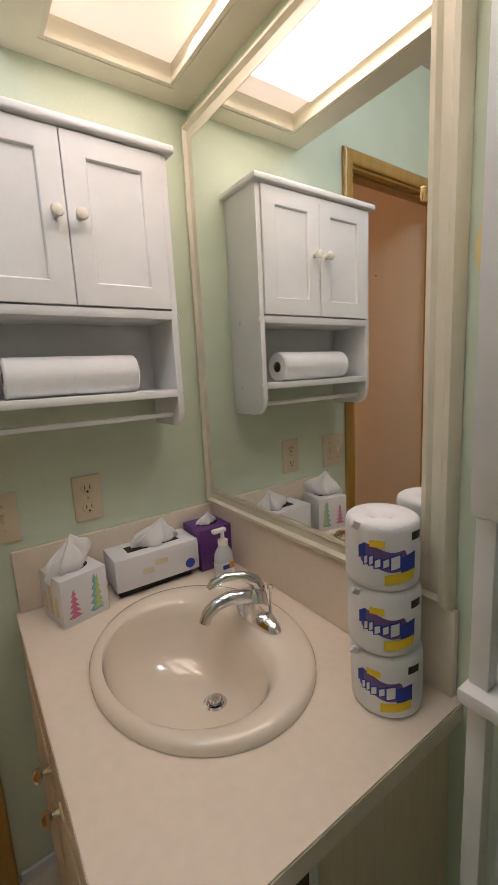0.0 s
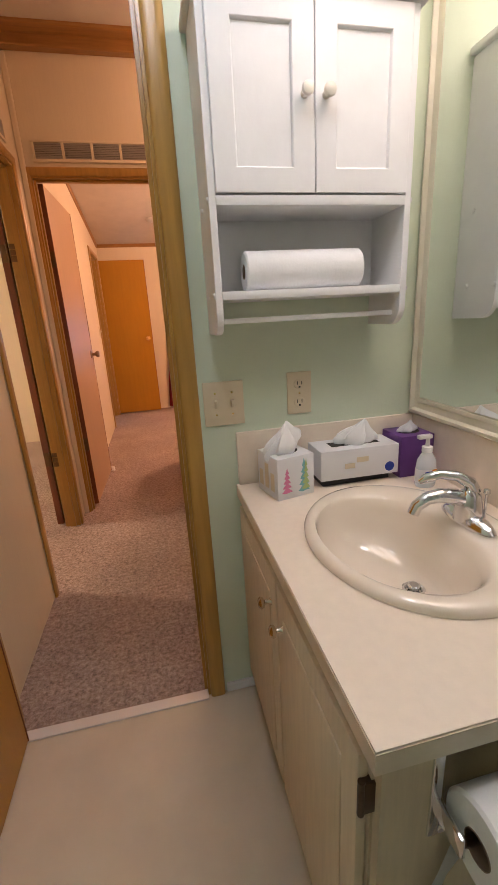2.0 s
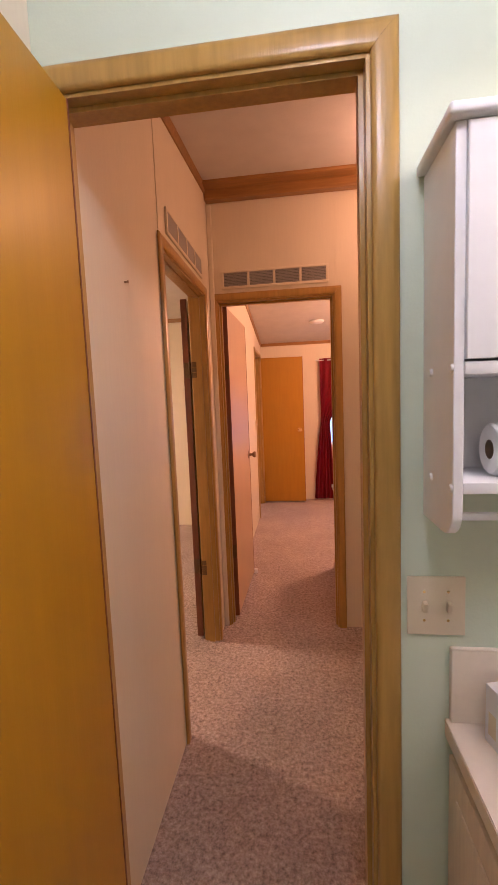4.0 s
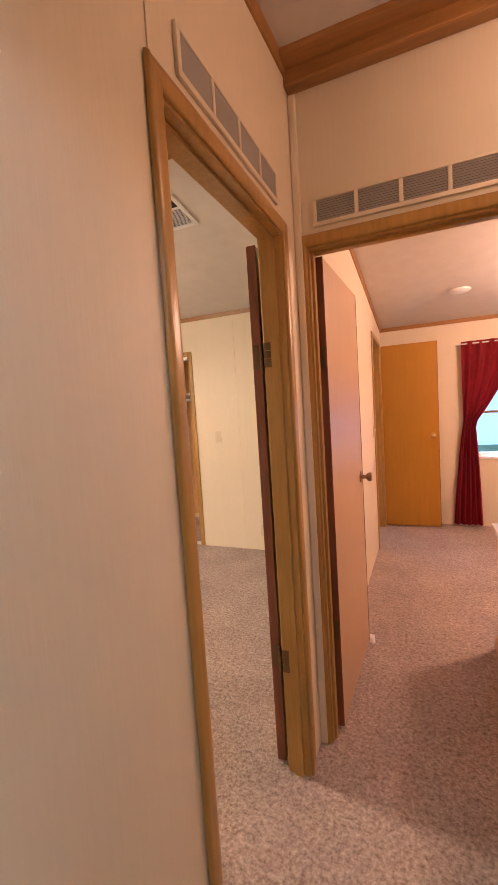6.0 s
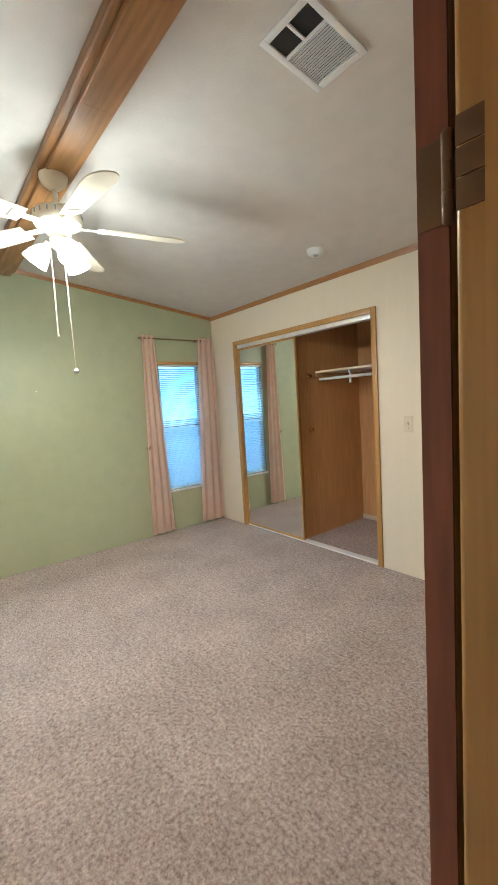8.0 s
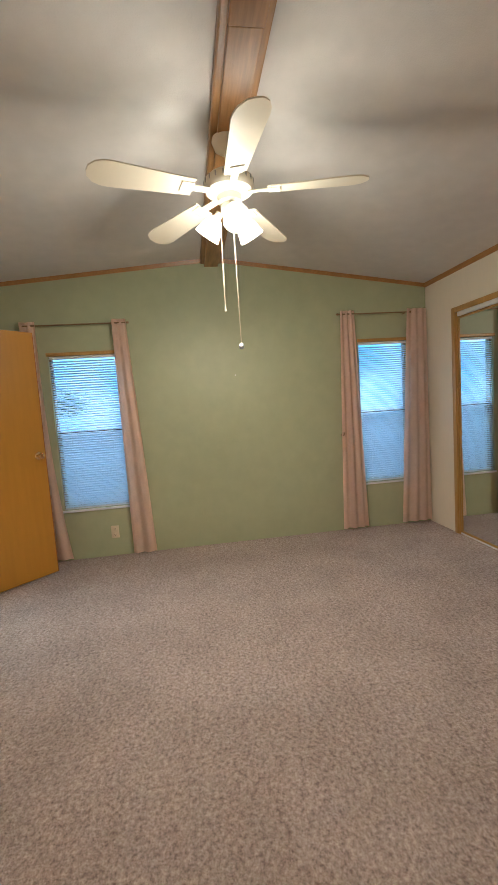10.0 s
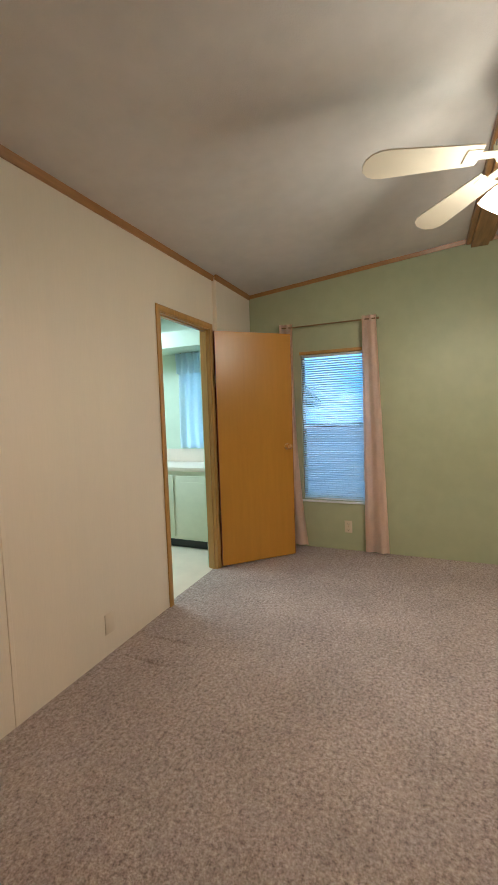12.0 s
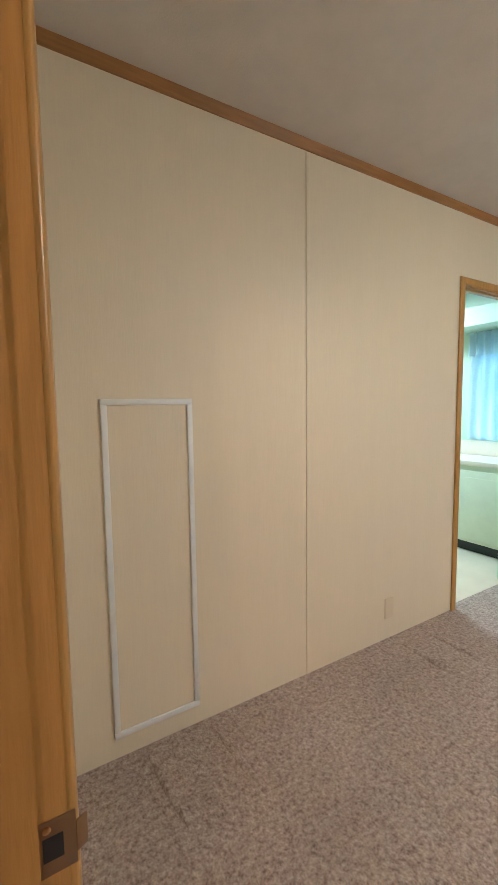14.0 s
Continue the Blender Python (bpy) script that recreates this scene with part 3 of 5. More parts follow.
cloth("curtain", CURTAIN, (4.90, 5.105), (4.795, 5.115), 2.145, 0.03, 3, 0.014, "wide peach curtain panel hanging in the corner", "curtain", pose(CX, 0, 0), "bedroom curtains", 1.0)
for y0, y1 in ((1.37, 2.262), (4.20, 4.935)):
    root = thing("curtain_rod", pose(W + 0.06, 0, 2.113), "thin dark metal curtain rod on brackets", "curtain rod", "bedroom curtain rods")
    part("rod", tube([(0, y0, 0), (0, y1, 0)], 0.006, 10), BRONZE, root)
    for y in (y0, y1):
        part("finial", moved(lathe([(0, -0.012), (0.009, -0.009), (0.011, 0.004), (0.006, 0.013), (0, 0.015)], 12), Matrix.Translation((0, y, 0)) @ pose(0, 0, 0, 90)), BRONZE, root)
    for y in (y0 + 0.05, y1 - 0.05):
        part("bracket", block(-0.06, -0.004, y - 0.006, y + 0.006, -0.012, -0.004, 0.002), BRONZE, root)
hook = thing("tieback_hook", pose(W, 4.205, 0.96), "small dark metal curtain tieback hook on the wall", "hook")
part("hook_arm", tube([(0, 0, 0), (0.07, 0, 0.0), (0.085, 0, 0.012), (0.085, 0, 0.03)], 0.006, 8), BRONZE, hook)
nail = thing("wall_nail", pose(W, 3.195, 1.603), "small bright nail stuck in the green wall", "nail")
part("shank", moved(lathe([(0, 0), (0.003, 0), (0.003, 0.012), (0.006, 0.013), (0.005, 0.016), (0, 0.017)], 10), pose(0, 0, 0, 0, 90, 0)), WHITE, nail)
nail = thing("wall_nail", pose(E_HALL, 1.714, 1.795), "small dark nail stuck in the hallway wall", "nail")
part("shank", moved(lathe([(0, 0), (0.003, 0), (0.002, 0.010), (0.005, 0.011), (0.004, 0.013), (0, 0.014)], 10), pose(0, 0, 0, 0, 90, 0)), BRONZE, nail)

# outdoors
GRASS = material("lawn", (0.08, 0.12, 0.04), 0.95, scale=3, vary=0.4)
BARK = material("bark", (0.10, 0.075, 0.055), 0.9, scale=12, vary=0.3)
LEAVES = material("leaves", (0.12, 0.17, 0.08), 0.7, scale=2, vary=0.4)
setting("ground", merged(block(-400, -5.0, -400, 400, -0.7, -0.6), block(-5.0, 400, 6.6, 400, -0.7, -0.6)), GRASS, "green lawn around the house", "lawn")


def tree(x, y, height, radius, seed):
    rng = random.Random(seed)
    root = thing("tree", pose(x, y, -0.6), "broadleaf garden tree with uneven green crown", "tree", "garden trees")
    trunk = [tube([(0, 0, 0), (0.05, 0.03, height * 0.3), (0.0, 0.1, height * 0.6), (0.1, 0.1, height * 0.85)], 0.2, 10, [0.24, 0.19, 0.12, 0.04])]
    for k in range(7):
        a, z = k * 2.4, height * rng.uniform(0.3, 0.6)
        r = radius * rng.uniform(0.5, 0.8)
        trunk.append(tube([(0, 0, z), (0.5 * r * math.cos(a), 0.5 * r * math.sin(a), z + 0.5 * r), (r * math.cos(a), r * math.sin(a), z + 0.8 * r)], 0.05, 7, [0.08, 0.05, 0.02]))
    part("trunk", merged(*trunk), BARK, root)
    verts, faces = [], []
    for clump in range(46):
        d = Vector((rng.gauss(0, 1), rng.gauss(0, 1), rng.gauss(0, 0.8))).normalized() * rng.uniform(0.35, 1.0)
        centre = Vector((d.x * radius, d.y * radius, height * 0.66 + d.z * height * 0.33))
        size = radius * rng.uniform(0.16, 0.32)
        for leaf in range(60):
            p = centre + size * Vector((rng.gauss(0, 0.6), rng.gauss(0, 0.6), rng.gauss(0, 0.5)))
            u = Vector((rng.gauss(0, 1), rng.gauss(0, 1), rng.gauss(0, 1))).normalized()
            v = u.orthogonal().normalized()
            w = rng.uniform(0.08, 0.17)
            n = len(verts)
            verts += [tuple(p - u * w), tuple(p + v * w * 0.5), tuple(p + u * w), tuple(p - v * w * 0.5)]
            faces.append((n, n + 1, n + 2, n + 3))
    data = bpy.data.meshes.new("crown")
    data.from_pydata(verts, [], faces)
    data.materials.append(LEAVES)
    crown_ob = new("crown", data)
    crown_ob.parent = root
    return root


SKYGLOW = bpy.data.materials.new("hazy sky")
SKYGLOW.use_nodes = True
sn, sl = SKYGLOW.node_tree.nodes, SKYGLOW.node_tree.links
cloud = sn.new("ShaderNodeTexNoise")
cloud.inputs["Scale"].default_value, cloud.inputs["Detail"].default_value = 0.16, 6
place = sn.new("ShaderNodeTexCoord")
sl.new(place.outputs["Object"], cloud.inputs["Vector"])
tones = sn.new("ShaderNodeValToRGB")
tones.color_ramp.elements[0].position, tones.color_ramp.elements[0].color = 0.42, (0.22, 0.50, 0.90, 1)
tones.color_ramp.elements[1].position, tones.color_ramp.elements[1].color = 0.68, (0.75, 0.90, 1.0, 1)
sl.new(cloud.outputs["Fac"], tones.inputs["Fac"])
sl.new(tones.outputs["Color"], sn["Principled BSDF"].inputs["Emission Color"])
sn["Principled BSDF"].inputs["Emission Strength"].default_value = 0.75
sn["Principled BSDF"].inputs["Base Color"].default_value = (0.2, 0.3, 0.4, 1)
setting("backdrop", block(-56, -55, -70, 80, -0.6, 45), SKYGLOW, "hazy blue sky beyond the garden", "sky")

setting("backdrop_garden", block(-12, 30, 20, 20.2, -0.6, 16), glowing("pale far sky", (0.42, 0.66, 0.95), 0.26), "hazy pale sky beyond the far window", "sky")

tree(-44, -10.5, 4.6, 3.0, 3)
tree(-42, 13.5, 7.0, 3.4, 5)

# ---- bathroom ----
CT = 0.757
SX, SY, SA, SB = 0.572, 0.908, 0.213, 0.256


def worktop_mesh(x0, x1, y0, y1, z0, z1, cx, cy, a, b):
    """A slab with an oval hole."""
    angles = sorted([2 * math.pi * i / 64 for i in range(64)] + [math.atan2(y - cy, x - cx) % (2 * math.pi) for x in (x0, x1) for y in (y0, y1)])
    bm = bmesh.new()
    loops = []
    for z in (z1, z0):
        inner, outer = [], []
        for t in angles:
            co, si = math.cos(t), math.sin(t)
            inner.append(bm.verts.new((cx + a * co, cy + b * si, z)))
            k = min(((x1 - cx) / co if co > 1e-9 else (x0 - cx) / co if co < -1e-9 else 1e9), ((y1 - cy) / si if si > 1e-9 else (y0 - cy) / si if si < -1e-9 else 1e9))
            outer.append(bm.verts.new((cx + k * co, cy + k * si, z)))
        loops.append((inner, outer))
    n = len(angles)
    for i in range(n):
        j = (i + 1) % n
        (ti, to), (bi, bo) = loops
        bm.faces.new((ti[i], to[i], to[j], ti[j]))
        bm.faces.new((bi[j], bo[j], bo[i], bi[i]))
        bm.faces.new((to[i], bo[i], bo[j], to[j]))
        bm.faces.new((ti[j], bi[j], bi[i], ti[i]))
    bmesh.ops.recalc_face_normals(bm, faces=bm.faces[:])
    return bm


worktop = thing("worktop", pose(0, 0, CT - 0.038), "cream laminate vanity worktop with matching upstand", "worktop")
part("slab", worktop_mesh(0.28, BATH_E - 0.002, 0.515, BATH_N - 0.002, 0, 0.038, SX, SY, SA - 0.02, SB - 0.02), COUNTER, worktop, "", False)
part("edge_line", merged(block(0.2785, 0.28, 0.515, BATH_N - 0.002, 0.0335, 0.0345), block(0.28, BATH_E - 0.002, 0.5135, 0.515, 0.0335, 0.0345)), CABINET, worktop, "thin laminate joint", False)
part("upstand", block(0.287, BATH_E - 0.016, BATH_N - 0.015, BATH_N - 0.001, 0.0385, 0.196, 0.002), COUNTER, worktop)
part("upstand", block(BATH_E - 0.015, BATH_E - 0.001, 0.528, BATH_N - 0.001, 0.0385, 0.196, 0.002), COUNTER, worktop)

sink = thing("sink", pose(SX, SY, CT), "oval almond porcelain drop-in sink", "sink")


def sink_mesh():
    bm = bmesh.new()
    # scale of the ring, height, shift of its middle towards the front
    rings = [(1.0, 0.001, 0), (1.0, 0.008, 0), (0.975, 0.016, 0), (0.93, 0.019, 0), (0.87, 0.017, -0.004), (0.80, 0.013, -0.018), (0.765, 0.004, -0.026), (0.73, -0.02, -0.028), (0.67, -0.06, -0.026), (0.55, -0.098, -0.02), (0.36, -0.122, 0.004), (0.16, -0.131, 0.022), (0.085, -0.134, 0.022)]
    rows = []
    for s, z, dx in rings:
        row = []
        for i in range(64):
            t = 2 * math.pi * i / 64
            co, si = math.cos(t), math.sin(t)
            flat = 1.0
            if 0.3 < s < 0.85 and co > 0:
                flat = 1 - 0.20 * co ** 2
            row.append(bm.verts.new((dx + s * SA * co * flat, s * SB * si, z)))
        rows.append(row)
    for a, b in zip(rows, rows[1:]):
        for i in range(64):
            j = (i + 1) % 64
            bm.faces.new((a[i], a[j], b[j], b[i]))
    bmesh.ops.recalc_face_normals(bm, faces=bm.faces[:])
    if bm.faces[0].normal.z < -0.5:
        bmesh.ops.reverse_faces(bm, faces=bm.faces[:])
    return bm


part("basin", sink_mesh(), PORCELAIN, sink)
drain = part("drain", moved(lathe([(0, -0.004), (0.022, -0.004), (0.025, 0.0), (0.021, 0.003), (0.017, 0.0), (0.016, -0.003)], 28), Matrix.Translation((0.022, -0.004, -0.131))), CHROME, sink, "chrome drain ring")
part("stopper", moved(lathe([(0, 0.008), (0.010, 0.008), (0.0135, 0.005), (0.0135, -0.002), (0, -0.003)], 24), Matrix.Translation((0.022, -0.004, -0.128))), CHROME, drain)

faucet = thing("faucet", pose(0.715, 0.905, CT + 0.017), "chrome single-lever bathroom faucet on the sink", "faucet")
part("base", moved(lathe([(0, 0.022), (0.55, 0.021), (0.85, 0.014), (1.0, 0.003), (1.0, 0.0), (0, 0)], 36, 0.027, 0.078), Matrix.Translation((0, 0, 0))), CHROME, faucet)
part("body", lathe([(0, 0.075), (0.014, 0.074), (0.022, 0.066), (0.026, 0.045), (0.029, 0.02), (0.03, 0.005), (0, 0.005)], 28), CHROME, faucet)
arc = [(0.0, 0, 0.045), (-0.03, 0.005, 0.060), (-0.065, 0.01, 0.066), (-0.095, 0.014, 0.060), (-0.115, 0.017, 0.045), (-0.122, 0.018, 0.028)]
part("spout", tube(arc, 0.013, 16, [0.018, 0.0165, 0.015, 0.014, 0.013, 0.0125]), CHROME, faucet)
lever = [(0.008, 0, 0.068), (0.0, 0.003, 0.088), (-0.025, 0.012, 0.103), (-0.06, 0.024, 0.108), (-0.088, 0.034, 0.098), (-0.098, 0.038, 0.090)]
part("lever", tube(lever, 0.01, 14, [0.016, 0.014, 0.011, 0.010, 0.010, 0.006]), CHROME, faucet)
part("drain_lift_rod", moved(lathe([(0, 0), (0.003, 0), (0.003, 0.055), (0.007, 0.058), (0.007, 0.066), (0, 0.069)], 14), Matrix.Translation((0.024, -0.02, 0.012))), CHROME, faucet)

vanity = thing("vanity_cabinet", pose(0, 0, 0), "whitewashed wooden vanity cabinet under the worktop", "cabinet")
VX, VY, VT = 0.298, 0.535, CT - 0.040


def holed_panel(x0, x1, y0, y1, z0, z1, hole):
    """An upright board with a rectangular cut-out."""
    bm = bmesh.new()
    a, c2, d, e = hole
    rings = []
    for y in (y0, y1):
        for q in (((x0, z0), (x1, z0), (x1, z1), (x0, z1)), ((a, d), (c2, d), (c2, e), (a, e))):
            rings.append([bm.verts.new((x, y, z)) for x, z in q])
    for r, s in ((0, 1), (2, 3), (0, 2), (1, 3)):
        for i in range(4):
            k = (i + 1) % 4
            bm.faces.new((rings[r][i], rings[r][k], rings[s][k], rings[s][i]))
    bmesh.ops.recalc_face_normals(bm, faces=bm.faces[:])
    return bm


part("side_panel", holed_panel(VX + 0.004, BATH_E - 0.003, VY, VY + 0.016, 0, VT, (0.378, 0.526, 0.552, 0.702)), CABINET, vanity, "", False)
part("face_frame", merged(block(VX, VX + 0.018, VY + 0.016, VY + 0.05, 0.08, VT), block(VX, VX + 0.018, 0.91, 0.94, 0.08, VT), block(VX, VX + 0.018, 1.29, BATH_N - 0.002, 0.08, VT), block(VX, VX + 0.018, VY + 0.05, 0.91, VT - 0.04, VT), block(VX, VX + 0.018, 0.94, 1.29, VT - 0.04, VT), block(VX, VX + 0.018, VY + 0.05, 0.91, 0.08, 0.11), block(VX, VX + 0.018, 0.94, 1.29, 0.08, 0.11)), CABINET, vanity, "", False)
# Solid dark block in place of the hollow cabinet's inner shade.
part("carcass", block(VX + 0.02, BATH_E - 0.003, VY + 0.10, BATH_N - 0.002, 0.085, 0.50), HOLE_SHADE, vanity, "solid dark block painting the shade inside the cabinet", False)
part("kick_board", block(VX + 0.06, VX + 0.07, VY + 0.016, BATH_N - 0.002, 0, 0.08), CABINET, vanity, "", False)
for y0, y1, ky, hy in ((VY + 0.022, 0.919, 0.880, VY + 0.016), (0.931, 1.305, 0.972, None)):
    leaf = part("cabinet_door", merged(block(VX - 0.017, VX - 0.001, y0, y1, 0.095, VT - 0.022, 0.003), block(VX - 0.020, VX - 0.016, y0 + 0.045, y1 - 0.045, 0.15, VT - 0.08, 0.0018)), CABINET, vanity, "raised-panel cabinet door")
    part("knob", moved(lathe([(0, 0), (0.009, 0), (0.006, 0.004), (0.005, 0.014), (0.012, 0.018), (0.014, 0.024), (0.009, 0.029), (0, 0.030)], 18), Matrix.Translation((VX - 0.017, ky, 0.612)) @ pose(0, 0, 0, 0, -90, 0)), NICKEL, leaf, "small nickel knob")
    if hy:
        for z in (0.16, 0.60):
            part("hinge", merged(block(VX - 0.012, VX + 0.012, hy - 0.004, hy + 0.012, z, z + 0.055, 0.002), moved(lathe([(0, 0), (0.005, 0), (0.005, 0.06), (0, 0.06)], 10), Matrix.Translation((VX - 0.014, hy, z - 0.002)))), DARK_BRONZE, leaf, "dark bronze hinge")

holder = thing("toilet_paper_holder", pose(0.452, VY, 0.627), "recessed chrome toilet paper holder in the cabinet side", "paper holder")
part("plate", merged(block(-0.080, -0.064, -0.004, 0.0, -0.080, 0.080, 0.0015), block(0.064, 0.080, -0.004, 0.0, -0.080, 0.080, 0.0015), block(-0.064, 0.064, -0.004, 0.0, -0.080, -0.064, 0.0015), block(-0.064, 0.064, -0.004, 0.0, 0.064, 0.080, 0.0015)), CHROME, holder)
part("recess", merged(block(-0.070, 0.070, 0.058, 0.060, -0.070, 0.070), block(-0.072, -0.070, 0.0, 0.06, -0.070, 0.070), block(0.070, 0.072, 0.0, 0.06, -0.070, 0.070), block(-0.070, 0.070, 0.0, 0.06, 0.070, 0.072), block(-0.070, 0.070, 0.0, 0.06, -0.072, -0.070)), NICKEL, holder, "dull metal recess", False)
for s in (-1, 1):
    part("arm", moved(block(-0.004, 0.004, -0.050, 0.0, -0.022, 0.012, 0.003), Matrix.Translation((s * 0.066, 0, -0.025))), CHROME, holder)
part("roller", moved(lathe([(0, -0.064), (0.008, -0.064), (0.008, 0.064), (0, 0.064)], 14), Matrix.Translation((0, -0.04, -0.033)) @ pose(0, 0, 0, 0, 90, 0)), CHROME, holder)


def paper_roll(r, core, half):
    """A roll along z with slightly soft rims and an open core."""
    return [(core, -half), (r - 0.004, -half), (r, -half + 0.004), (r + 0.0004, 0), (r, half - 0.004), (r - 0.004, half), (core, half), (core, -half)]


roll = thing("toilet_roll", pose(0.449, VY - 0.056, 0.606), "white toilet roll hanging on the holder", "toilet roll")
part("paper", moved(lathe(paper_roll(0.059, 0.021, 0.051), 40), pose(0, 0, 0, 0, 90, 0)), PAPER, roll)
part("core", moved(lathe([(0.0205, -0.052), (0.0205, 0.052), (0.0195, 0.052), (0.0195, -0.052), (0.0205, -0.052)], 24), pose(0, 0, 0, 0, 90, 0)), CARDBOARD, roll, "brown cardboard core, darkened for its inner shade")


def strip(points, width, mat, name, parent, lean=0.0):
    bm = bmesh.new()
    rows = [(bm.verts.new((x - width / 2 * k, y, z)), bm.verts.new((x + width / 2 * k, y + lean, z + 0.01))) for x, y, z, k in points]
    for a, b in zip(rows, rows[1:]):
        bm.faces.new((a[0], a[1], b[1], b[0]))
    bmesh.ops.solidify(bm, geom=bm.faces[:], thickness=0.0008)
    return part(name, bm, mat, parent)


strip([(-0.006, 0.038, 0.0, 0.85), (-0.022, 0.040, -0.06, 0.55), (-0.046, 0.040, -0.11, 0.34), (-0.068, 0.039, -0.15, 0.22), (-0.088, 0.037, -0.19, 0.18)], 0.10, PAPER, "torn_tail", roll, 0.002)
strip([(-0.030, 0.043, -0.08, 0.5), (-0.052, 0.043, -0.13, 0.3), (-0.062, 0.043, -0.18, 0.2)], 0.08, PAPER, "torn_tail", roll, 0.002)

WC0, WC1, WCF, WCZ = 0.236, 0.705, 1.165, 1.188
wallcab = thing("wall_cabinet", pose((WC0 + WC1) / 2, BATH_N, WCZ), "white painted wall cabinet with two doors and open shelf", "cabinet")
HW, DP = (WC1 - WC0) / 2, BATH_N - WCF


def cabinet_side():
    outline = [(0, 0.0), (-DP + 0.050, 0.0)] + [(-DP + 0.050 - 0.046 * math.sin(a), 0.046 * (1 - math.cos(a))) for a in (radians(18 * k) for k in range(1, 6))] + [(-DP + 0.004, 0.632), (0, 0.632)]
    bm = bmesh.new()
    a = [bm.verts.new((-0.008, y, z)) for y, z in outline]
    b = [bm.verts.new((0.008, y, z)) for y, z in outline]
    bm.faces.new(a)
    bm.faces.new(b[::-1])
    for i in range(len(a)):
        j = (i + 1) % len(a)
        bm.faces.new((a[i], b[i], b[j], a[j]))
    bmesh.ops.recalc_face_normals(bm, faces=bm.faces[:])
    bmesh.ops.bevel(bm, geom=bm.edges[:], offset=0.0015, segments=1, affect="EDGES")
    return bm


for s in (-1, 1):
    side = part("side_panel", moved(cabinet_side(), Matrix.Translation((s * (HW - 0.008), 0, 0))), WHITE, wallcab)
    for y, z in ((-0.05, 0.085), (-0.15, 0.085), (-0.05, 0.275), (-0.15, 0.275)):
        part("screw_cap", moved(lathe([(0, 0.0042), (0.005, 0.0036), (0.0072, 0.001), (0.0074, 0)], 14), Matrix.Translation((s * HW, y, z)) @ pose(0, 0, 0, 0, 90 * s, 0)), WHITE, side)
part("top", block(-HW - 0.014, HW + 0.014, -DP - 0.014, 0, 0.632, 0.650, 0.005, 3), WHITE, wallcab)
part("back", block(-HW + 0.016, HW - 0.016, -0.008, -0.002, 0.075, 0.632), WHITE, wallcab, "", False)
part("shelf", block(-HW + 0.016, HW - 0.016, -DP + 0.001, -0.009, 0.264, 0.2835, 0.001), WHITE, wallcab)
part("shelf", block(-HW + 0.016, HW - 0.016, -DP + 0.004, -0.009, 0.076, 0.094, 0.001), WHITE, wallcab)
part("towel_bar", block(-HW + 0.016, HW - 0.016, -DP + 0.034, -DP + 0.048, 0.024, 0.036, 0.002), WHITE, wallcab)


def shaker_door(w, h):
    """A framed door whose panel lies sunk behind a bevelled lip."""
    r = 0.046
    bm = bmesh.new()
    rows = []
    for inset, y in ((0, 0.015), (0, 0.0015), (0.0015, 0), (r, 0), (r + 0.002, 0.0015), (r + 0.004, 0.007)):
        rows.append([bm.verts.new((x, y, z)) for x, z in ((inset, inset), (w - inset, inset), (w - inset, h - inset), (inset, h - inset))])
    for a, c2 in zip(rows, rows[1:]):
        for i in range(4):
            k = (i + 1) % 4
            bm.faces.new((a[i], a[k], c2[k], c2[i]))
    bm.faces.new(rows[0][::-1])
    bm.faces.new(rows[-1])
    bmesh.ops.recalc_face_normals(bm, faces=bm.faces[:])
    return bm


DW = HW - 0.0175
for k, x in enumerate((-HW + 0.0165, 0.001)):
    d = part("cabinet_door", moved(shaker_door(DW, 0.342), Matrix.Translation((x, -DP - 0.002, 0.287))), WHITE, wallcab, "white recessed-panel door", False)
    part("knob", moved(lathe([(0, 0), (0.008, 0), (0.006, 0.006), (0.007, 0.013), (0.0115, 0.017), (0.013, 0.023), (0.0115, 0.028), (0.007, 0.030), (0, 0.0305)], 20), Matrix.Translation((-0.0235 if k == 0 else 0.0235, -DP - 0.002, 0.464)) @ pose(0, 0, 0, 90)), KNOB_WHITE, d, "round cream-white knob")
towel = thing("paper_towel_roll", pose(0.460, BATH_N - 0.095, WCZ + 0.094 + 0.045), "white paper towel roll lying on the cabinet shelf", "paper towels")
part("paper", moved(lathe(paper_roll(0.045, 0.017, 0.143), 40), pose(0, 0, 0, 0, 90, -1)), PAPER, towel)
part("core", moved(lathe([(0.0165, -0.143), (0.0165, 0.143), (0.0155, 0.143), (0.0155, -0.143), (0.0165, -0.143)], 24), pose(0, 0, 0, 0, 90, -1)), CARDBOARD, towel, "brown cardboard core, darkened for its inner shade")

# mirror
FRAME = material("cream lacquered moulding", (0.70, 0.66, 0.53), 0.35, scale=18, vary=0.05)
MY0, MY1, MZ0, MZ1 = 0.535, BATH_N - 0.004, 0.918, 1.985
mirror = thing("wall_mirror", pose(BATH_E, 0, 0), "large wall mirror in a cream moulded frame", "mirror")
part("mirror_glass", block(-0.0255, -0.003, MY0 + 0.045, MY1 - 0.050, MZ0 + 0.055, MZ1 - 0.052), MIRROR, mirror, "", False)


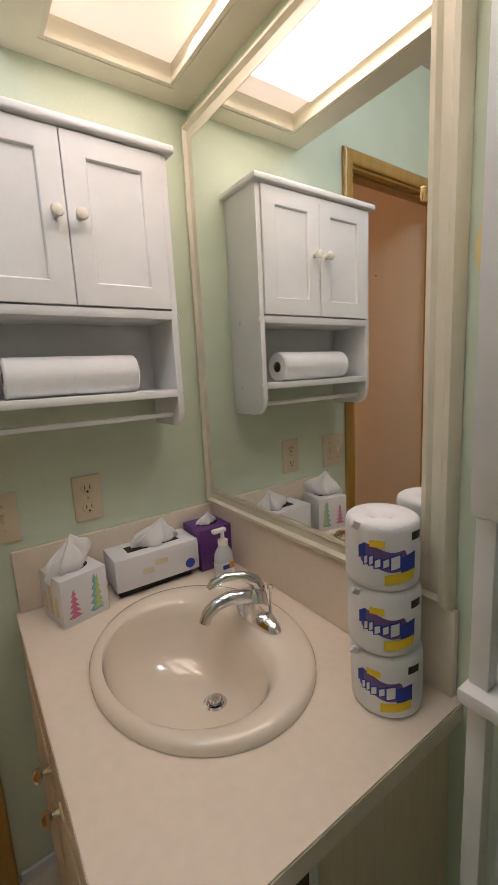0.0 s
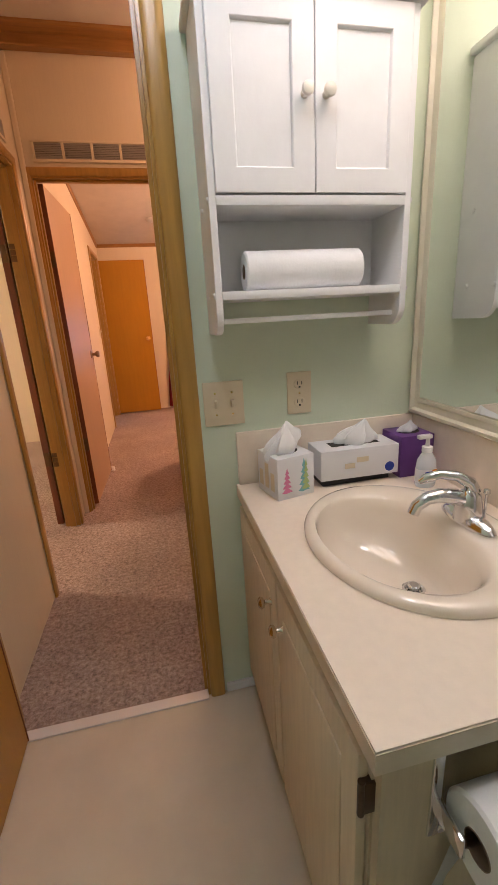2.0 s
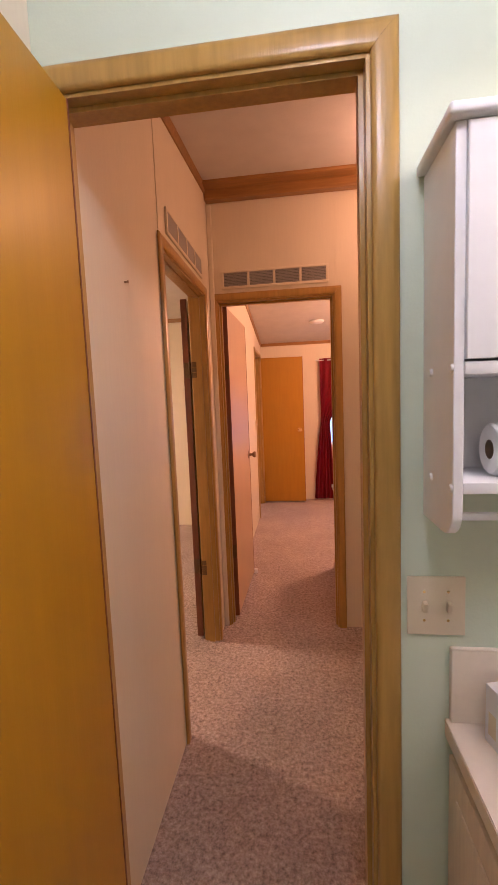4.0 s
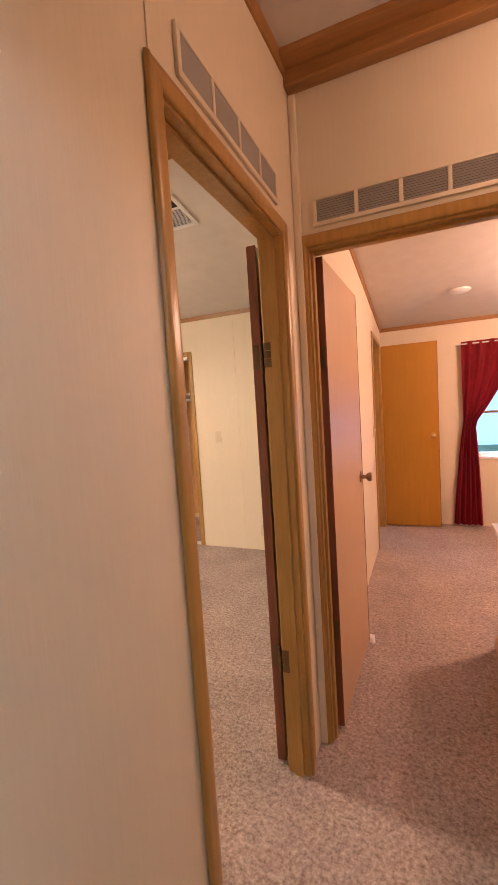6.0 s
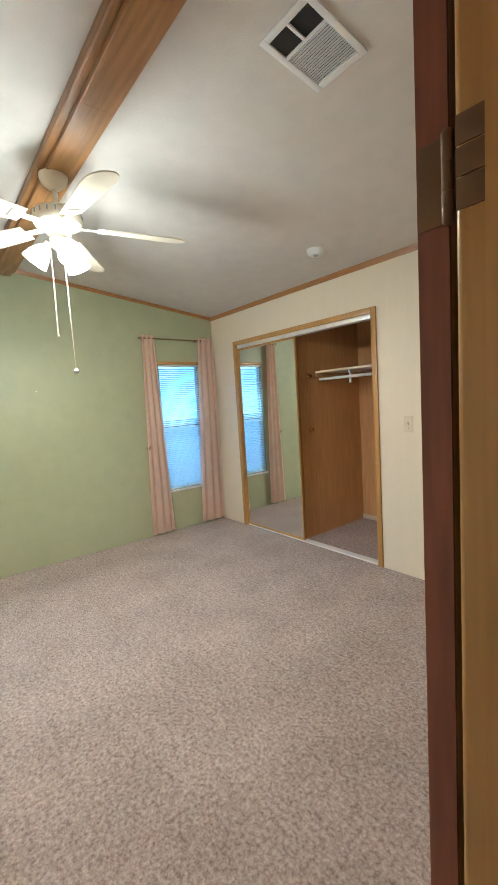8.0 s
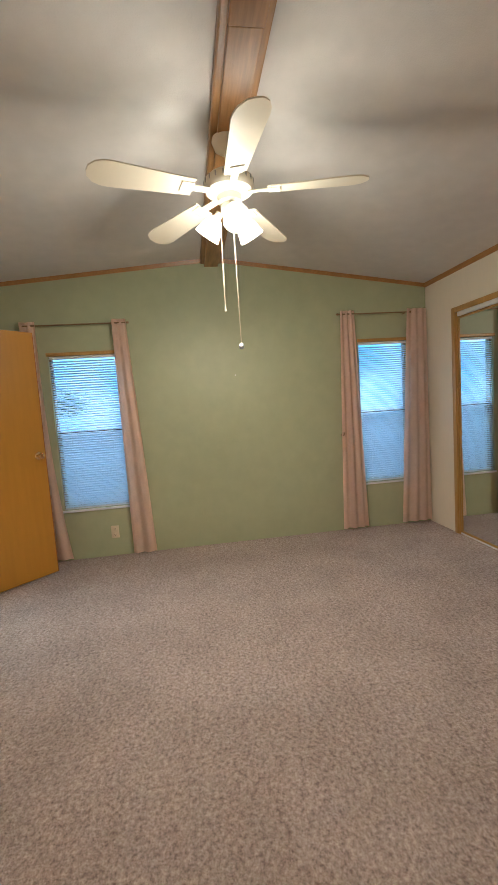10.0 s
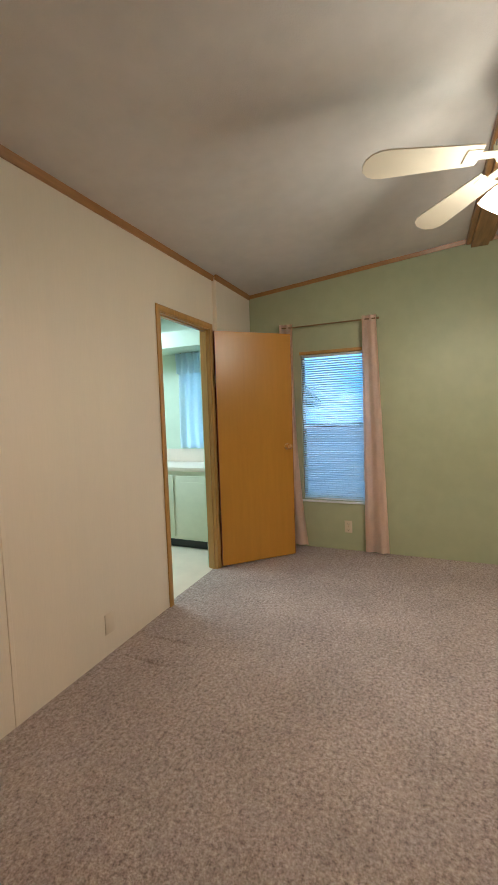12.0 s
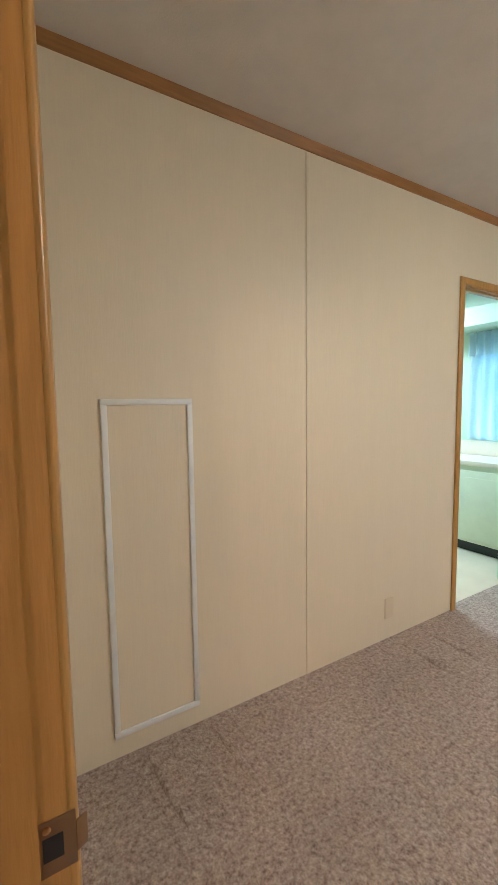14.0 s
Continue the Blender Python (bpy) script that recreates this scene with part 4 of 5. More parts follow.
def moulding(length):
    """A stepped picture moulding along x, 0.062 wide in y, standing up in z."""
    prof = [(0, 0.001), (0, 0.012), (0.006, 0.018), (0.014, 0.019), (0.020, 0.013), (0.036, 0.012), (0.042, 0.016), (0.050, 0.016), (0.056, 0.010), (0.058, 0.001)]
    bm = bmesh.new()
    a = [bm.verts.new((y, y, 1.62 * z)) for y, z in prof]
    b = [bm.verts.new((length - y, y, 1.62 * z)) for y, z in prof]
    for i in range(len(prof) - 1):
        bm.faces.new((a[i], a[i + 1], b[i + 1], b[i]))
    bm.faces.new(a[::-1])
    bm.faces.new(b)
    bm.faces.new((a[0], b[0], b[-1], a[-1]))
    bmesh.ops.recalc_face_normals(bm, faces=bm.faces[:])
    return bm


def frame_side(corner, along, inward, length):
    n = Vector((-1, 0, 0))
    m = Matrix((Vector(along), Vector(inward), n)).transposed().to_4x4()
    m.translation = corner
    bm = moved(moulding(length), m)
    bmesh.ops.recalc_face_normals(bm, faces=bm.faces[:])
    return bm


Y, Z = Vector((0, 1, 0)), Vector((0, 0, 1))
part("frame_rail", frame_side((0, MY0, MZ0), Y, Z, MY1 - MY0), FRAME, mirror)
part("frame_rail", frame_side((0, MY0, MZ1), Y, -Z, MY1 - MY0), FRAME, mirror)
part("frame_stile", frame_side((0, MY0, MZ0), Z, Y, MZ1 - MZ0), FRAME, mirror)
part("frame_stile", frame_side((0, MY1, MZ0), Z, -Y, MZ1 - MZ0), FRAME, mirror)
for z in (0.968, 1.55):
    part("mirror_clip", block(-0.031, -0.0255, MY0 + 0.052, MY0 + 0.06, z, z + 0.02, 0.002), BRASS, mirror, "small brass mirror clip")

# soffit with lit panel
SOF = material("cream soffit paint", (0.74, 0.70, 0.56), 0.6, scale=12, vary=0.04, bump=0.08, bump_scale=200)
SZ, LX0, LX1, LY0, LY1 = 2.03, 0.475, 0.785, 0.42, 1.262
soffit = setting("soffit", merged(block(0.40, LX0, BATH_S, BATH_N, SZ, SZ + 0.02), block(LX1, BATH_E, BATH_S, BATH_N, SZ, SZ + 0.02), block(LX0, LX1, LY1, BATH_N, SZ, SZ + 0.02), block(LX0, LX1, BATH_S, LY0, SZ, SZ + 0.02), block(0.40, 0.42, BATH_S, BATH_N, SZ + 0.02, 2.47), block(LX0 - 0.01, LX0, LY0, LY1, SZ + 0.02, SZ + 0.11), block(LX1, LX1 + 0.01, LY0, LY1, SZ + 0.02, SZ + 0.11), block(LX0, LX1, LY0 - 0.01, LY0, SZ + 0.02, SZ + 0.11), block(LX0, LX1, LY1, LY1 + 0.01, SZ + 0.02, SZ + 0.11)), SOF, "cream boxed soffit over the vanity", "soffit")
panel = thing("light_panel", pose((LX0 + LX1) / 2, (LY0 + LY1) / 2, SZ + 0.02), "lit translucent ceiling light panel in the soffit", "ceiling light")
part("diffuser", block(-0.154, 0.154, -0.42, 0.42, 0.036, 0.041), DIFFUSER, panel, "", False)
part("frame", merged(block(-0.154, -0.144, -0.42, 0.42, -0.018, -0.006), block(0.144, 0.154, -0.42, 0.42, -0.018, -0.006), block(-0.144, 0.144, -0.42, -0.41, -0.018, -0.006), block(-0.144, 0.144, 0.41, 0.42, -0.018, -0.006)), SOF, panel, "", False)


# plates
def wall_plate(m, kind, label, w=0.07, h=0.115, gangs=1):
    name, category = {"switch": ("switch_plate", "switch"), "outlet": ("outlet", "outlet"), "blank": ("blank_plate", "wall plate")}[kind]
    root = thing(name, m, label, category)
    part("plate", block(-w / 2, w / 2, -0.006, 0, -h / 2, h / 2, 0.002), PLATE, root)
    for g in range(gangs):
        x = (g - (gangs - 1) / 2) * 0.046
        if kind == "switch":
            part("toggle", moved(block(-0.0045, 0.0045, -0.012, 0.0, -0.011, 0.011, 0.002), Matrix.Translation((x, -0.006, 0.003)) @ pose(0, 0, 0, 18)), PLATE, root)
            for z in (-0.03, 0.03):
                part("screw", moved(lathe([(0, 0.001), (0.003, 0.0005), (0.003, 0)], 8), Matrix.Translation((x, -0.006, z)) @ pose(0, 0, 0, 90)), BRASS, root)
        elif kind == "outlet":
            for z in (-0.026, 0.026):
                socket = part("socket", moved(lathe([(0, 0.0015), (0.0155, 0.0015), (0.017, 0)], 20, 1, 0.85), Matrix.Translation((x, -0.006, z)) @ pose(0, 0, 0, 90)), PLATE, root)
                # Raised black bars paint the shade of the uncut slots.
                part("slots", merged(block(-0.0075, -0.0055, -0.0085, -0.0070, z - 0.002, z + 0.008), block(0.0055, 0.0075, -0.0085, -0.0070, z - 0.002, z + 0.008), block(-0.0025, 0.0025, -0.0085, -0.0070, z - 0.011, z - 0.006)), BLACK, socket, "raised black bars painting the slots' shade", False)
            part("screw", moved(lathe([(0, 0.001), (0.003, 0.0005), (0.003, 0)], 8), Matrix.Translation((x, -0.006, 0)) @ pose(0, 0, 0, 90)), BRASS, root)
    return root


wall_plate(pose(0.26, BATH_N, 1.001), "switch", "ivory double light switch on the mint wall", 0.112, 0.122, 2)
wall_plate(pose(0.479, BATH_N, 1.011), "outlet", "ivory duplex outlet above the worktop", 0.072, 0.120)
wall_plate(pose(-2.372, S, 0.178, 0, 0, 180), "blank", "plain ivory plate low on the cream wall")
wall_plate(pose(W, 1.972, 0.225, 0, 0, 90), "outlet", "ivory duplex outlet below the window")
wall_plate(pose(-1.575, N, 0.20), "outlet", "ivory duplex outlet low beside the panel joint")
wall_plate(pose(-2.02, N, 1.16), "switch", "ivory light switch beside the closet")
wall_plate(pose(E_HALL, 5.36, 1.15, 0, 0, 90), "switch", "ivory light switch by the far door")


# worktop clutter
def tissue(parent, m, scale=1.0):
    """A crumpled tissue pulled up to a peak."""
    rng = random.Random(7)
    bm = bmesh.new()
    steps, rows = 28, []
    for j in range(9):
        s = j / 8
        r = (0.020 + 0.022 * math.sin(math.pi * min(1.0, s * 1.15 + 0.1))) * (1 - s ** 3) + 0.0015
        row = []
        for i in range(steps):
            a = 2 * math.pi * i / steps
            k = r * (1 + 0.30 * math.sin(3 * a + 2.2 * s) + 0.20 * math.sin(7 * a - 3 * s) + rng.uniform(-0.06, 0.06))
            row.append(bm.verts.new((scale * (k * 1.25 * math.cos(a) + 0.016 * s), scale * (k * 0.55 * math.sin(a) - 0.012 * s), scale * (0.082 * s + 0.006 * math.sin(2 * a) * (1 - s)))))
        rows.append(row)
    for a, b in zip(rows, rows[1:]):
        for i in range(steps):
            k = (i + 1) % steps
            bm.faces.new((a[i], a[k], b[k], b[i]))
    bm.faces.new(rows[-1])
    bmesh.ops.recalc_face_normals(bm, faces=bm.faces[:])
    part("tissue", moved(bm, m), PAPER, parent, "crumpled white tissue", True)


def opening(parent, x, y, z, rx, ry):
    # No hole is cut; a dark disc paints the shade inside.
    part("slot", moved(lathe([(0, 0.0012), (1, 0.0012), (1, 0)], 28, rx, ry), Matrix.Translation((x, y, z))), HOLE_SHADE, parent, "dark oval disc painting the tissue slot's shade")


def motif(parent, x, z, w, h, mat, seed, y=-0.0012):
    """A printed tree of stacked brush strokes on the front of a carton."""
    rng = random.Random(seed)
    bm = bmesh.new()
    tiers = 5
    for k in range(tiers):
        f = k / tiers
        ww, zz, lean = w * (1 - 0.8 * f) / 2, z + f * h, rng.uniform(-0.06, 0.06) * w
        ring = [(-ww, zz + rng.uniform(0, 0.03) * h), (-ww * 0.3, zz - 0.02 * h), (ww * 0.4, zz + 0.01 * h), (ww, zz + rng.uniform(0, 0.04) * h), (ww * 0.35, zz + 0.17 * h), (lean, zz + 0.26 * h), (-ww * 0.4, zz + 0.16 * h)]
        bm.faces.new([bm.verts.new((x + a, y + 0.0006 - 0.00008 * k, c2)) for a, c2 in ring])
    part("print", bm, mat, parent, "", False)


cube = thing("tissue_box", pose(0.362, 1.166, CT, 0, 0, 13), "white cube tissue box printed with coloured trees", "tissue box", "tissue boxes")
part("carton", block(0, 0.112, 0, 0.112, 0, 0.116, 0.0015), CARTON, cube)
opening(cube, 0.056, 0.056, 0.1158, 0.036, 0.028)
tissue(cube, Matrix.Translation((0.05, 0.056, 0.108)) @ pose(0, 0, 0, 0, -10, 15), 1.12)
motif(cube, 0.028, 0.018, 0.034, 0.066, PINK, 1)
motif(cube, 0.080, 0.014, 0.036, 0.088, TEAL, 2)
motif(cube, 0.086, 0.020, 0.026, 0.080, LIME, 3, -0.0018)
sidebits = merged(*[moved(block(-0.0006, 0, y, y + 0.02, 0.02, 0.02 + k, 0.0002), Matrix.Translation((0.0002, 0, 0))) for y, k in ((0.018, 0.05), (0.05, 0.07), (0.082, 0.045))])
part("print", sidebits, PLATE, cube, "", False)

flat = thing("tissue_box", pose(0.497, 1.204, CT + 0.021, 0, 0, -1), "flat white tissue box standing on a black tray", "tissue box", "tissue boxes")
part("carton", block(0, 0.232, 0, 0.105, 0, 0.086, 0.0015), CARTON, flat)
# Dark strip on the carton paints the shade of its slot.
part("slot", block(0.045, 0.19, 0.034, 0.074, 0.0852, 0.0864), HOLE_SHADE, flat, "dark strip painting the tissue slot's shade", False)
tissue(flat, Matrix.Translation((0.115, 0.054, 0.075)) @ pose(0, 0, 0, 0, 10, 0), 1.05)
part("print", moved(lathe([(0, 0.0006), (0.014, 0.0006), (0.014, 0)], 24), Matrix.Translation((0.205, 0, 0.022)) @ pose(0, 0, 0, 90)), BLUE, flat, "blue round print")
part("print", merged(block(0.07, 0.10, -0.0005, 0.0002, 0.03, 0.045), block(0.105, 0.14, -0.0005, 0.0002, 0.045, 0.06)), PLATE, flat, "faint beige print", False)
tagged(part("tray", moved(block(0, 0.205, 0, 0.085, 0, 0.0205, 0.002), pose(0.507, 1.218, CT)), BLACK), "low black tray under the tissue box", "tray")

cube2 = thing("tissue_box", pose(0.738, 1.203, CT), "purple cube tissue box in the corner", "tissue box", "tissue boxes")
part("carton", block(0, 0.104, 0, 0.104, 0, 0.122, 0.0015), PURPLE, cube2)
opening(cube2, 0.052, 0.052, 0.1218, 0.034, 0.026)
tissue(cube2, Matrix.Translation((0.045, 0.052, 0.112)), 0.55)

soap = thing("soap_bottle", pose(0.772, 1.135, CT), "clear pump soap bottle with white label", "soap bottle")
part("bottle", lathe([(0, 0), (0.026, 0), (0.029, 0.006), (0.029, 0.05), (0.026, 0.075), (0.016, 0.092), (0.012, 0.098), (0, 0.098)], 28, 1.0, 0.75), SOAP, soap)
part("label", moved(lathe([(0.0293, 0.014), (0.0295, 0.014), (0.0295, 0.052), (0.0293, 0.052), (0.0293, 0.014)], 28, 1.0, 0.75), Matrix.Identity(4)), CARTON, soap, "white label")
part("print", block(-0.016, 0.004, -0.0232, -0.0215, 0.036, 0.048), BLUE, soap, "blue print bar", False)
part("print", block(0.004, 0.018, -0.0222, -0.019, 0.034, 0.052), ORANGE, soap, "orange print bar", False)
part("pump", merged(lathe([(0, 0.098), (0.014, 0.098), (0.014, 0.112), (0.006, 0.114), (0.005, 0.135), (0, 0.135)], 20), moved(block(-0.03, 0.010, -0.008, 0.008, 0.135, 0.146, 0.003), Matrix.Identity(4))), WHITE, soap, "white pump head")


def bent(bm, r):
    """Wraps a flat print, x across and z up, round an upright cylinder about the origin."""
    for v in bm.verts:
        a, rr = v.co.x / r, r - v.co.y
        v.co.x, v.co.y = rr * math.sin(a), -rr * math.cos(a)
    return bm


def sheet(x0, x1, z0, z1, lift, wave=0.0, lean=0.0):
    bm = bmesh.new()
    n = max(2, int((x1 - x0) / 0.003))
    low, top = [], []
    for i in range(n + 1):
        u = i / n
        ease = min(1.0, 14 * u, 14 * (1 - u)) ** 0.5 if wave else 1.0
        mid, half = (z0 + z1) / 2 + wave * math.sin(2 * math.pi * u + 0.6) + lean * (u - 0.5), (z1 - z0) / 2 * (0.35 + 0.65 * ease)
        low.append(bm.verts.new((x0 + (x1 - x0) * u, -lift, mid - half)))
        top.append(bm.verts.new((x0 + (x1 - x0) * u, -lift, mid + half)))
    for i in range(n):
        bm.faces.new((low[i], low[i + 1], top[i + 1], top[i]))
    return bm


WRAP = material("white paper wrapper", (0.80, 0.80, 0.82), 0.4, scale=30, vary=0.03, bump=0.25, bump_scale=45)
LILAC = material("purple print", (0.16, 0.09, 0.28), 0.5)


def wrapped_roll(x, y, z, turn):
    root = thing("wrapped_toilet_roll", pose(x, y, z, 0, 0, turn), "paper-wrapped toilet roll stacked on the worktop", "toilet roll", "stacked toilet rolls")
    h, r = 0.1085, 0.0575
    part("wrapper", lathe([(0, 0.006), (0.018, 0.004), (0.030, 0.001), (0.051, 0.0), (r - 0.001, 0.005), (r, 0.012), (r + 0.0006, h * 0.5), (r, h - 0.012), (r - 0.002, h - 0.004), (0.050, h), (0.030, h - 0.001), (0.021, h - 0.004), (0.014, h - 0.012), (0, h - 0.014)], 44), WRAP, root)
    part("print", bent(sheet(-0.050, 0.022, 0.040, 0.072, 0.0008, 0.004, -0.006), r), LILAC, root, "purple printed band", False)
    part("print", bent(sheet(0.012, 0.038, 0.032, 0.062, 0.0011, 0.0, 0.006), r), BLUE, root, "blue printed block", False)
    part("print", bent(sheet(-0.052, -0.040, 0.056, 0.076, 0.0011, 0.0, 0.008), r), BLUE, root, "blue printed corner", False)
    part("print", bent(sheet(-0.012, 0.036, 0.018, 0.034, 0.0012, 0.0, 0.007), r), YELLOW, root, "yellow printed panel", False)
    part("print", bent(sheet(-0.034, -0.012, 0.074, 0.085, 0.0014), r), YELLOW, root, "small yellow print", False)
    part("print", bent(sheet(0.030, 0.052, 0.082, 0.095, 0.0012), r), BLACK, root, "small black print", False)
    shapes = [(-0.042, 0.005, 0.046, 0.012), (-0.034, 0.005, 0.046, 0.013), (-0.026, 0.008, 0.043, 0.012), (-0.014, 0.008, 0.044, 0.012), (-0.003, 0.013, 0.041, 0.020)]
    for grow, lift, mat, words in ((0.0022, 0.0014, BLUE, "blue outline of the print"), (0.0, 0.0018, CARTON, "white printed shapes")):
        marks = merged(*[bent(sheet(a - grow, a + w2 + grow, k - grow, k + h2 + grow, lift, 0.0, 0.004), r) for a, w2, k, h2 in shapes])
        part("print", marks, mat, root, words, False)
    part("fold_flap", moved(block(-0.014, 0.010, -0.003, 0.003, -0.006, 0.006, 0.002), Matrix.Translation((-0.048, -0.034, h - 0.006)) @ pose(0, 0, 0, 20, 30, 40)), WRAP, root)
    return root


for k, (dx, dy, turn) in enumerate(((0, 0, 12), (-0.003, 0.004, 22), (-0.004, 0.007, 25))):
    wrapped_roll(0.768 + dx, 0.603 + dy, CT + 0.109 * k, turn - 62)

bin_ = thing("waste_bin", pose(0.605, 0.305, 0), "small white waste bin with clear plastic liner", "waste bin")


def tapered(w0, d0, w1, d1, h, thick=0.003, corner=0.03):
    bm = bmesh.new()

    def ring(w, d, z, inset):
        pts = []
        for cx, cy, a0 in ((1, 1, 0), (-1, 1, 90), (-1, -1, 180), (1, -1, 270)):
            for k in range(5):
                a = radians(a0 + 22.5 * k)
                pts.append(bm.verts.new((cx * (w / 2 - corner) + (corner - inset) * math.cos(a), cy * (d / 2 - corner) + (corner - inset) * math.sin(a), z)))
        return pts
    rows = [ring(w0, d0, 0, 0), ring(w1, d1, h, 0), ring(w1, d1, h, thick), ring(w0, d0, 0.006, thick)]
    for a, b in zip(rows, rows[1:]):
        for i in range(len(a)):
            j = (i + 1) % len(a)
            bm.faces.new((a[i], a[j], b[j], b[i]))
    bm.faces.new(rows[0][::-1])
    bm.faces.new(rows[-1])
    return bm


LINER = material("thin plastic liner", (0.80, 0.82, 0.84), 0.15, Transmission_Weight=0.55)
part("bucket", tapered(0.17, 0.13, 0.23, 0.18, 0.26), WHITE, bin_)
liner = tapered(0.175, 0.135, 0.236, 0.186, 0.262, 0.004)
for v in liner.verts:
    v.co += Vector((1, 1, 0.6)) * 0.004 * noise.noise(v.co * 60)
part("liner", moved(liner, Matrix.Translation((0, 0, 0.004))), LINER, bin_, "clear crinkled plastic liner")
for k in range(5):
    ball = bmesh.new()
    bmesh.ops.create_icosphere(ball, subdivisions=3, radius=0.04)
    for v in ball.verts:
        v.co *= 1 + 0.45 * noise.noise(v.co * 40 + Vector((k * 7, 0, 0)))
    tagged(part("crumpled_tissue", moved(ball, Matrix.Translation((0.605 + 0.045 * math.cos(k * 1.26), 0.305 + 0.03 * math.sin(k * 1.26), 0.17 + 0.012 * k))), PAPER), "crumpled white tissue in the waste bin", "tissue", "tissues in the bin")
cord = [(0.80, 0.50, 0.006), (0.76, 0.47, 0.01), (0.70, 0.47, 0.012), (0.66, 0.45, 0.008), (0.62, 0.47, 0.006)]
tagged(part("power_cord", tube(cord, 0.004, 8), WHITE), "white cord lying on the bathroom floor", "cord")

# over-toilet cabinet
et = thing("over_toilet_cabinet", pose(0, 0, 0), "tall white cabinet standing over the toilet space", "cabinet")
part("side_panel", block(0.716, BATH_E - 0.004, 0.426, 0.442, 1.133, 1.72, 0.002), WHITE, et)
part("side_panel", block(0.716, BATH_E - 0.004, -0.20, -0.184, 1.133, 1.72, 0.002), WHITE, et)
part("cabinet_door", block(0.700, 0.715, -0.20, 0.442, 1.14, 1.715, 0.003), WHITE, et)
part("top", block(0.695, BATH_E - 0.002, -0.21, 0.452, 1.72, 1.738, 0.004), WHITE, et)
part("bottom", block(0.716, BATH_E - 0.004, -0.184, 0.426, 1.133, 1.149), WHITE, et)
part("shelf", block(0.696, BATH_E - 0.004, -0.21, 0.446, 0.893, 0.913, 0.003), WHITE, et)
for x in (0.728, 0.84):
    for y in (-0.192, 0.43):
        part("post", block(x - 0.012, x + 0.012, y - 0.012, y + 0.012, 0.913, 1.133, 0.002), WHITE, et)
        part("leg", block(x - 0.012, x + 0.012, y - 0.012, y + 0.012, 0.0, 0.893, 0.002), WHITE, et)
plate = thing("wall_plaque", pose(BATH_E - 0.001, 0.480, 1.470), "pale yellow oval plaque on the mint wall", "plaque")
part("disc", moved(lathe([(0, 0.008), (0.8, 0.008), (0.95, 0.005), (1, 0)], 32, 0.062, 0.046), pose(0, 0, 0, 0, -90, 0)), material("pale yellow glaze", (0.78, 0.66, 0.30), 0.3, scale=12, vary=0.05), plate)


# ---- hallway ----
def register(m, length, label):
    root = thing("air_register", m, label, "vent", "hallway registers")
    h = 0.105
    part("frame", merged(block(0, length, -0.010, 0, 0, 0.016, 0.002), block(0, length, -0.010, 0, h - 0.012, h, 0.002), *[block(x, x + 0.014, -0.010, 0, 0.016, h - 0.012, 0.001) for x in [k * (length - 0.014) / 4 for k in range(5)]]), CREAM, root)
    # Dark sheet behind the louvres paints the duct's shade.
    part("backing", block(0.004, length - 0.004, -0.0025, -0.0005, 0.004, h - 0.004), HOLE_SHADE, root, "", False)
    w = (length - 0.014) / 4
    data = mesh_of("louvre", block(0.0145, w - 0.0005, -0.0005, 0.0005, -0.0034, 0.0034), GREY, False)
    for k in range(4):
        for i in range(9):
            ob = new("louvre", data)
            ob.parent = root
            ob.matrix_basis = Matrix.Translation((k * w, -0.0065, 0.0205 + i * 0.0084)) @ pose(0, 0, 0, 35)
    return root


register(pose(-0.435, HALL_N, 2.094), 0.625, "cream metal air register over the hallway door")
register(pose(E_HALL, 2.155, 2.102, 0, 0, 90), 0.61, "cream metal air register over the bedroom door")
strike = thing("strike_plate", pose(-0.577, 2.096, 0.905), "antique brass strike plate on the door jamb", "strike plate")
part("plate", merged(block(-0.022, 0.016, 0.0, 0.002, -0.028, 0.028, 0.0008), moved(block(-0.012, 0.0, 0, 0.002, -0.016, 0.016, 0.0008), Matrix.Translation((-0.021, 0.001, 0)) @ pose(0, 0, 0, 0, 0, 25))), BRONZE, strike)
part("screw", moved(lathe([(0, 0.001), (0.004, 0.0006), (0.004, 0)], 10), Matrix.Translation((0.004, 0.002, 0.02)) @ pose(0, 0, 0, -90)), BRASS, strike)
# Black patch on the plate paints the latch hole's shade.
part("latch_hole", block(-0.010, 0.008, 0.0018, 0.0026, -0.012, 0.012), BLACK, strike, "black patch painting the latch hole's shade", False)
scrap = bmesh.new()
bmesh.ops.create_icosphere(scrap, subdivisions=3, radius=0.03)
for v in scrap.verts:
    v.co = Vector((v.co.x * 0.8, v.co.y, max(0, v.co.z * 0.7 + 0.012))) * (1 + 0.5 * noise.noise(v.co * 45))
tagged(part("crumpled_paper", moved(scrap, Matrix.Translation((-0.395, 3.80, 0.0))), PAPER), "white crumpled paper wedged at the open door", "paper")
# Unseen fitting added above the hall fill lamp.
hl = thing("hall_fill_fitting", pose(0.55, 2.5, ceil_z(2.5)), "unseen round white fitting added for the hallway fill lamp", "ceiling light")
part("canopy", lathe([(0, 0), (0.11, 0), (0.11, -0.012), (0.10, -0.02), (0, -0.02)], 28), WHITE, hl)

# ---- far room ----
chest = thing("low_cabinet", pose(0.265, 3.36, 0), "low wooden cabinet with a white top", "cabinet")
part("body", block(0.012, 0.50, 0.0, 0.56, 0.0, 0.69, 0.004), PALE_LEAF, chest)
part("top", block(-0.01, 0.52, -0.015, 0.575, 0.69, 0.715, 0.004), WHITE, chest, "white laminate top")
part("base", block(-0.004, 0.50, -0.006, 0.566, 0.0, 0.07, 0.003), OAK, chest, "oak plinth")
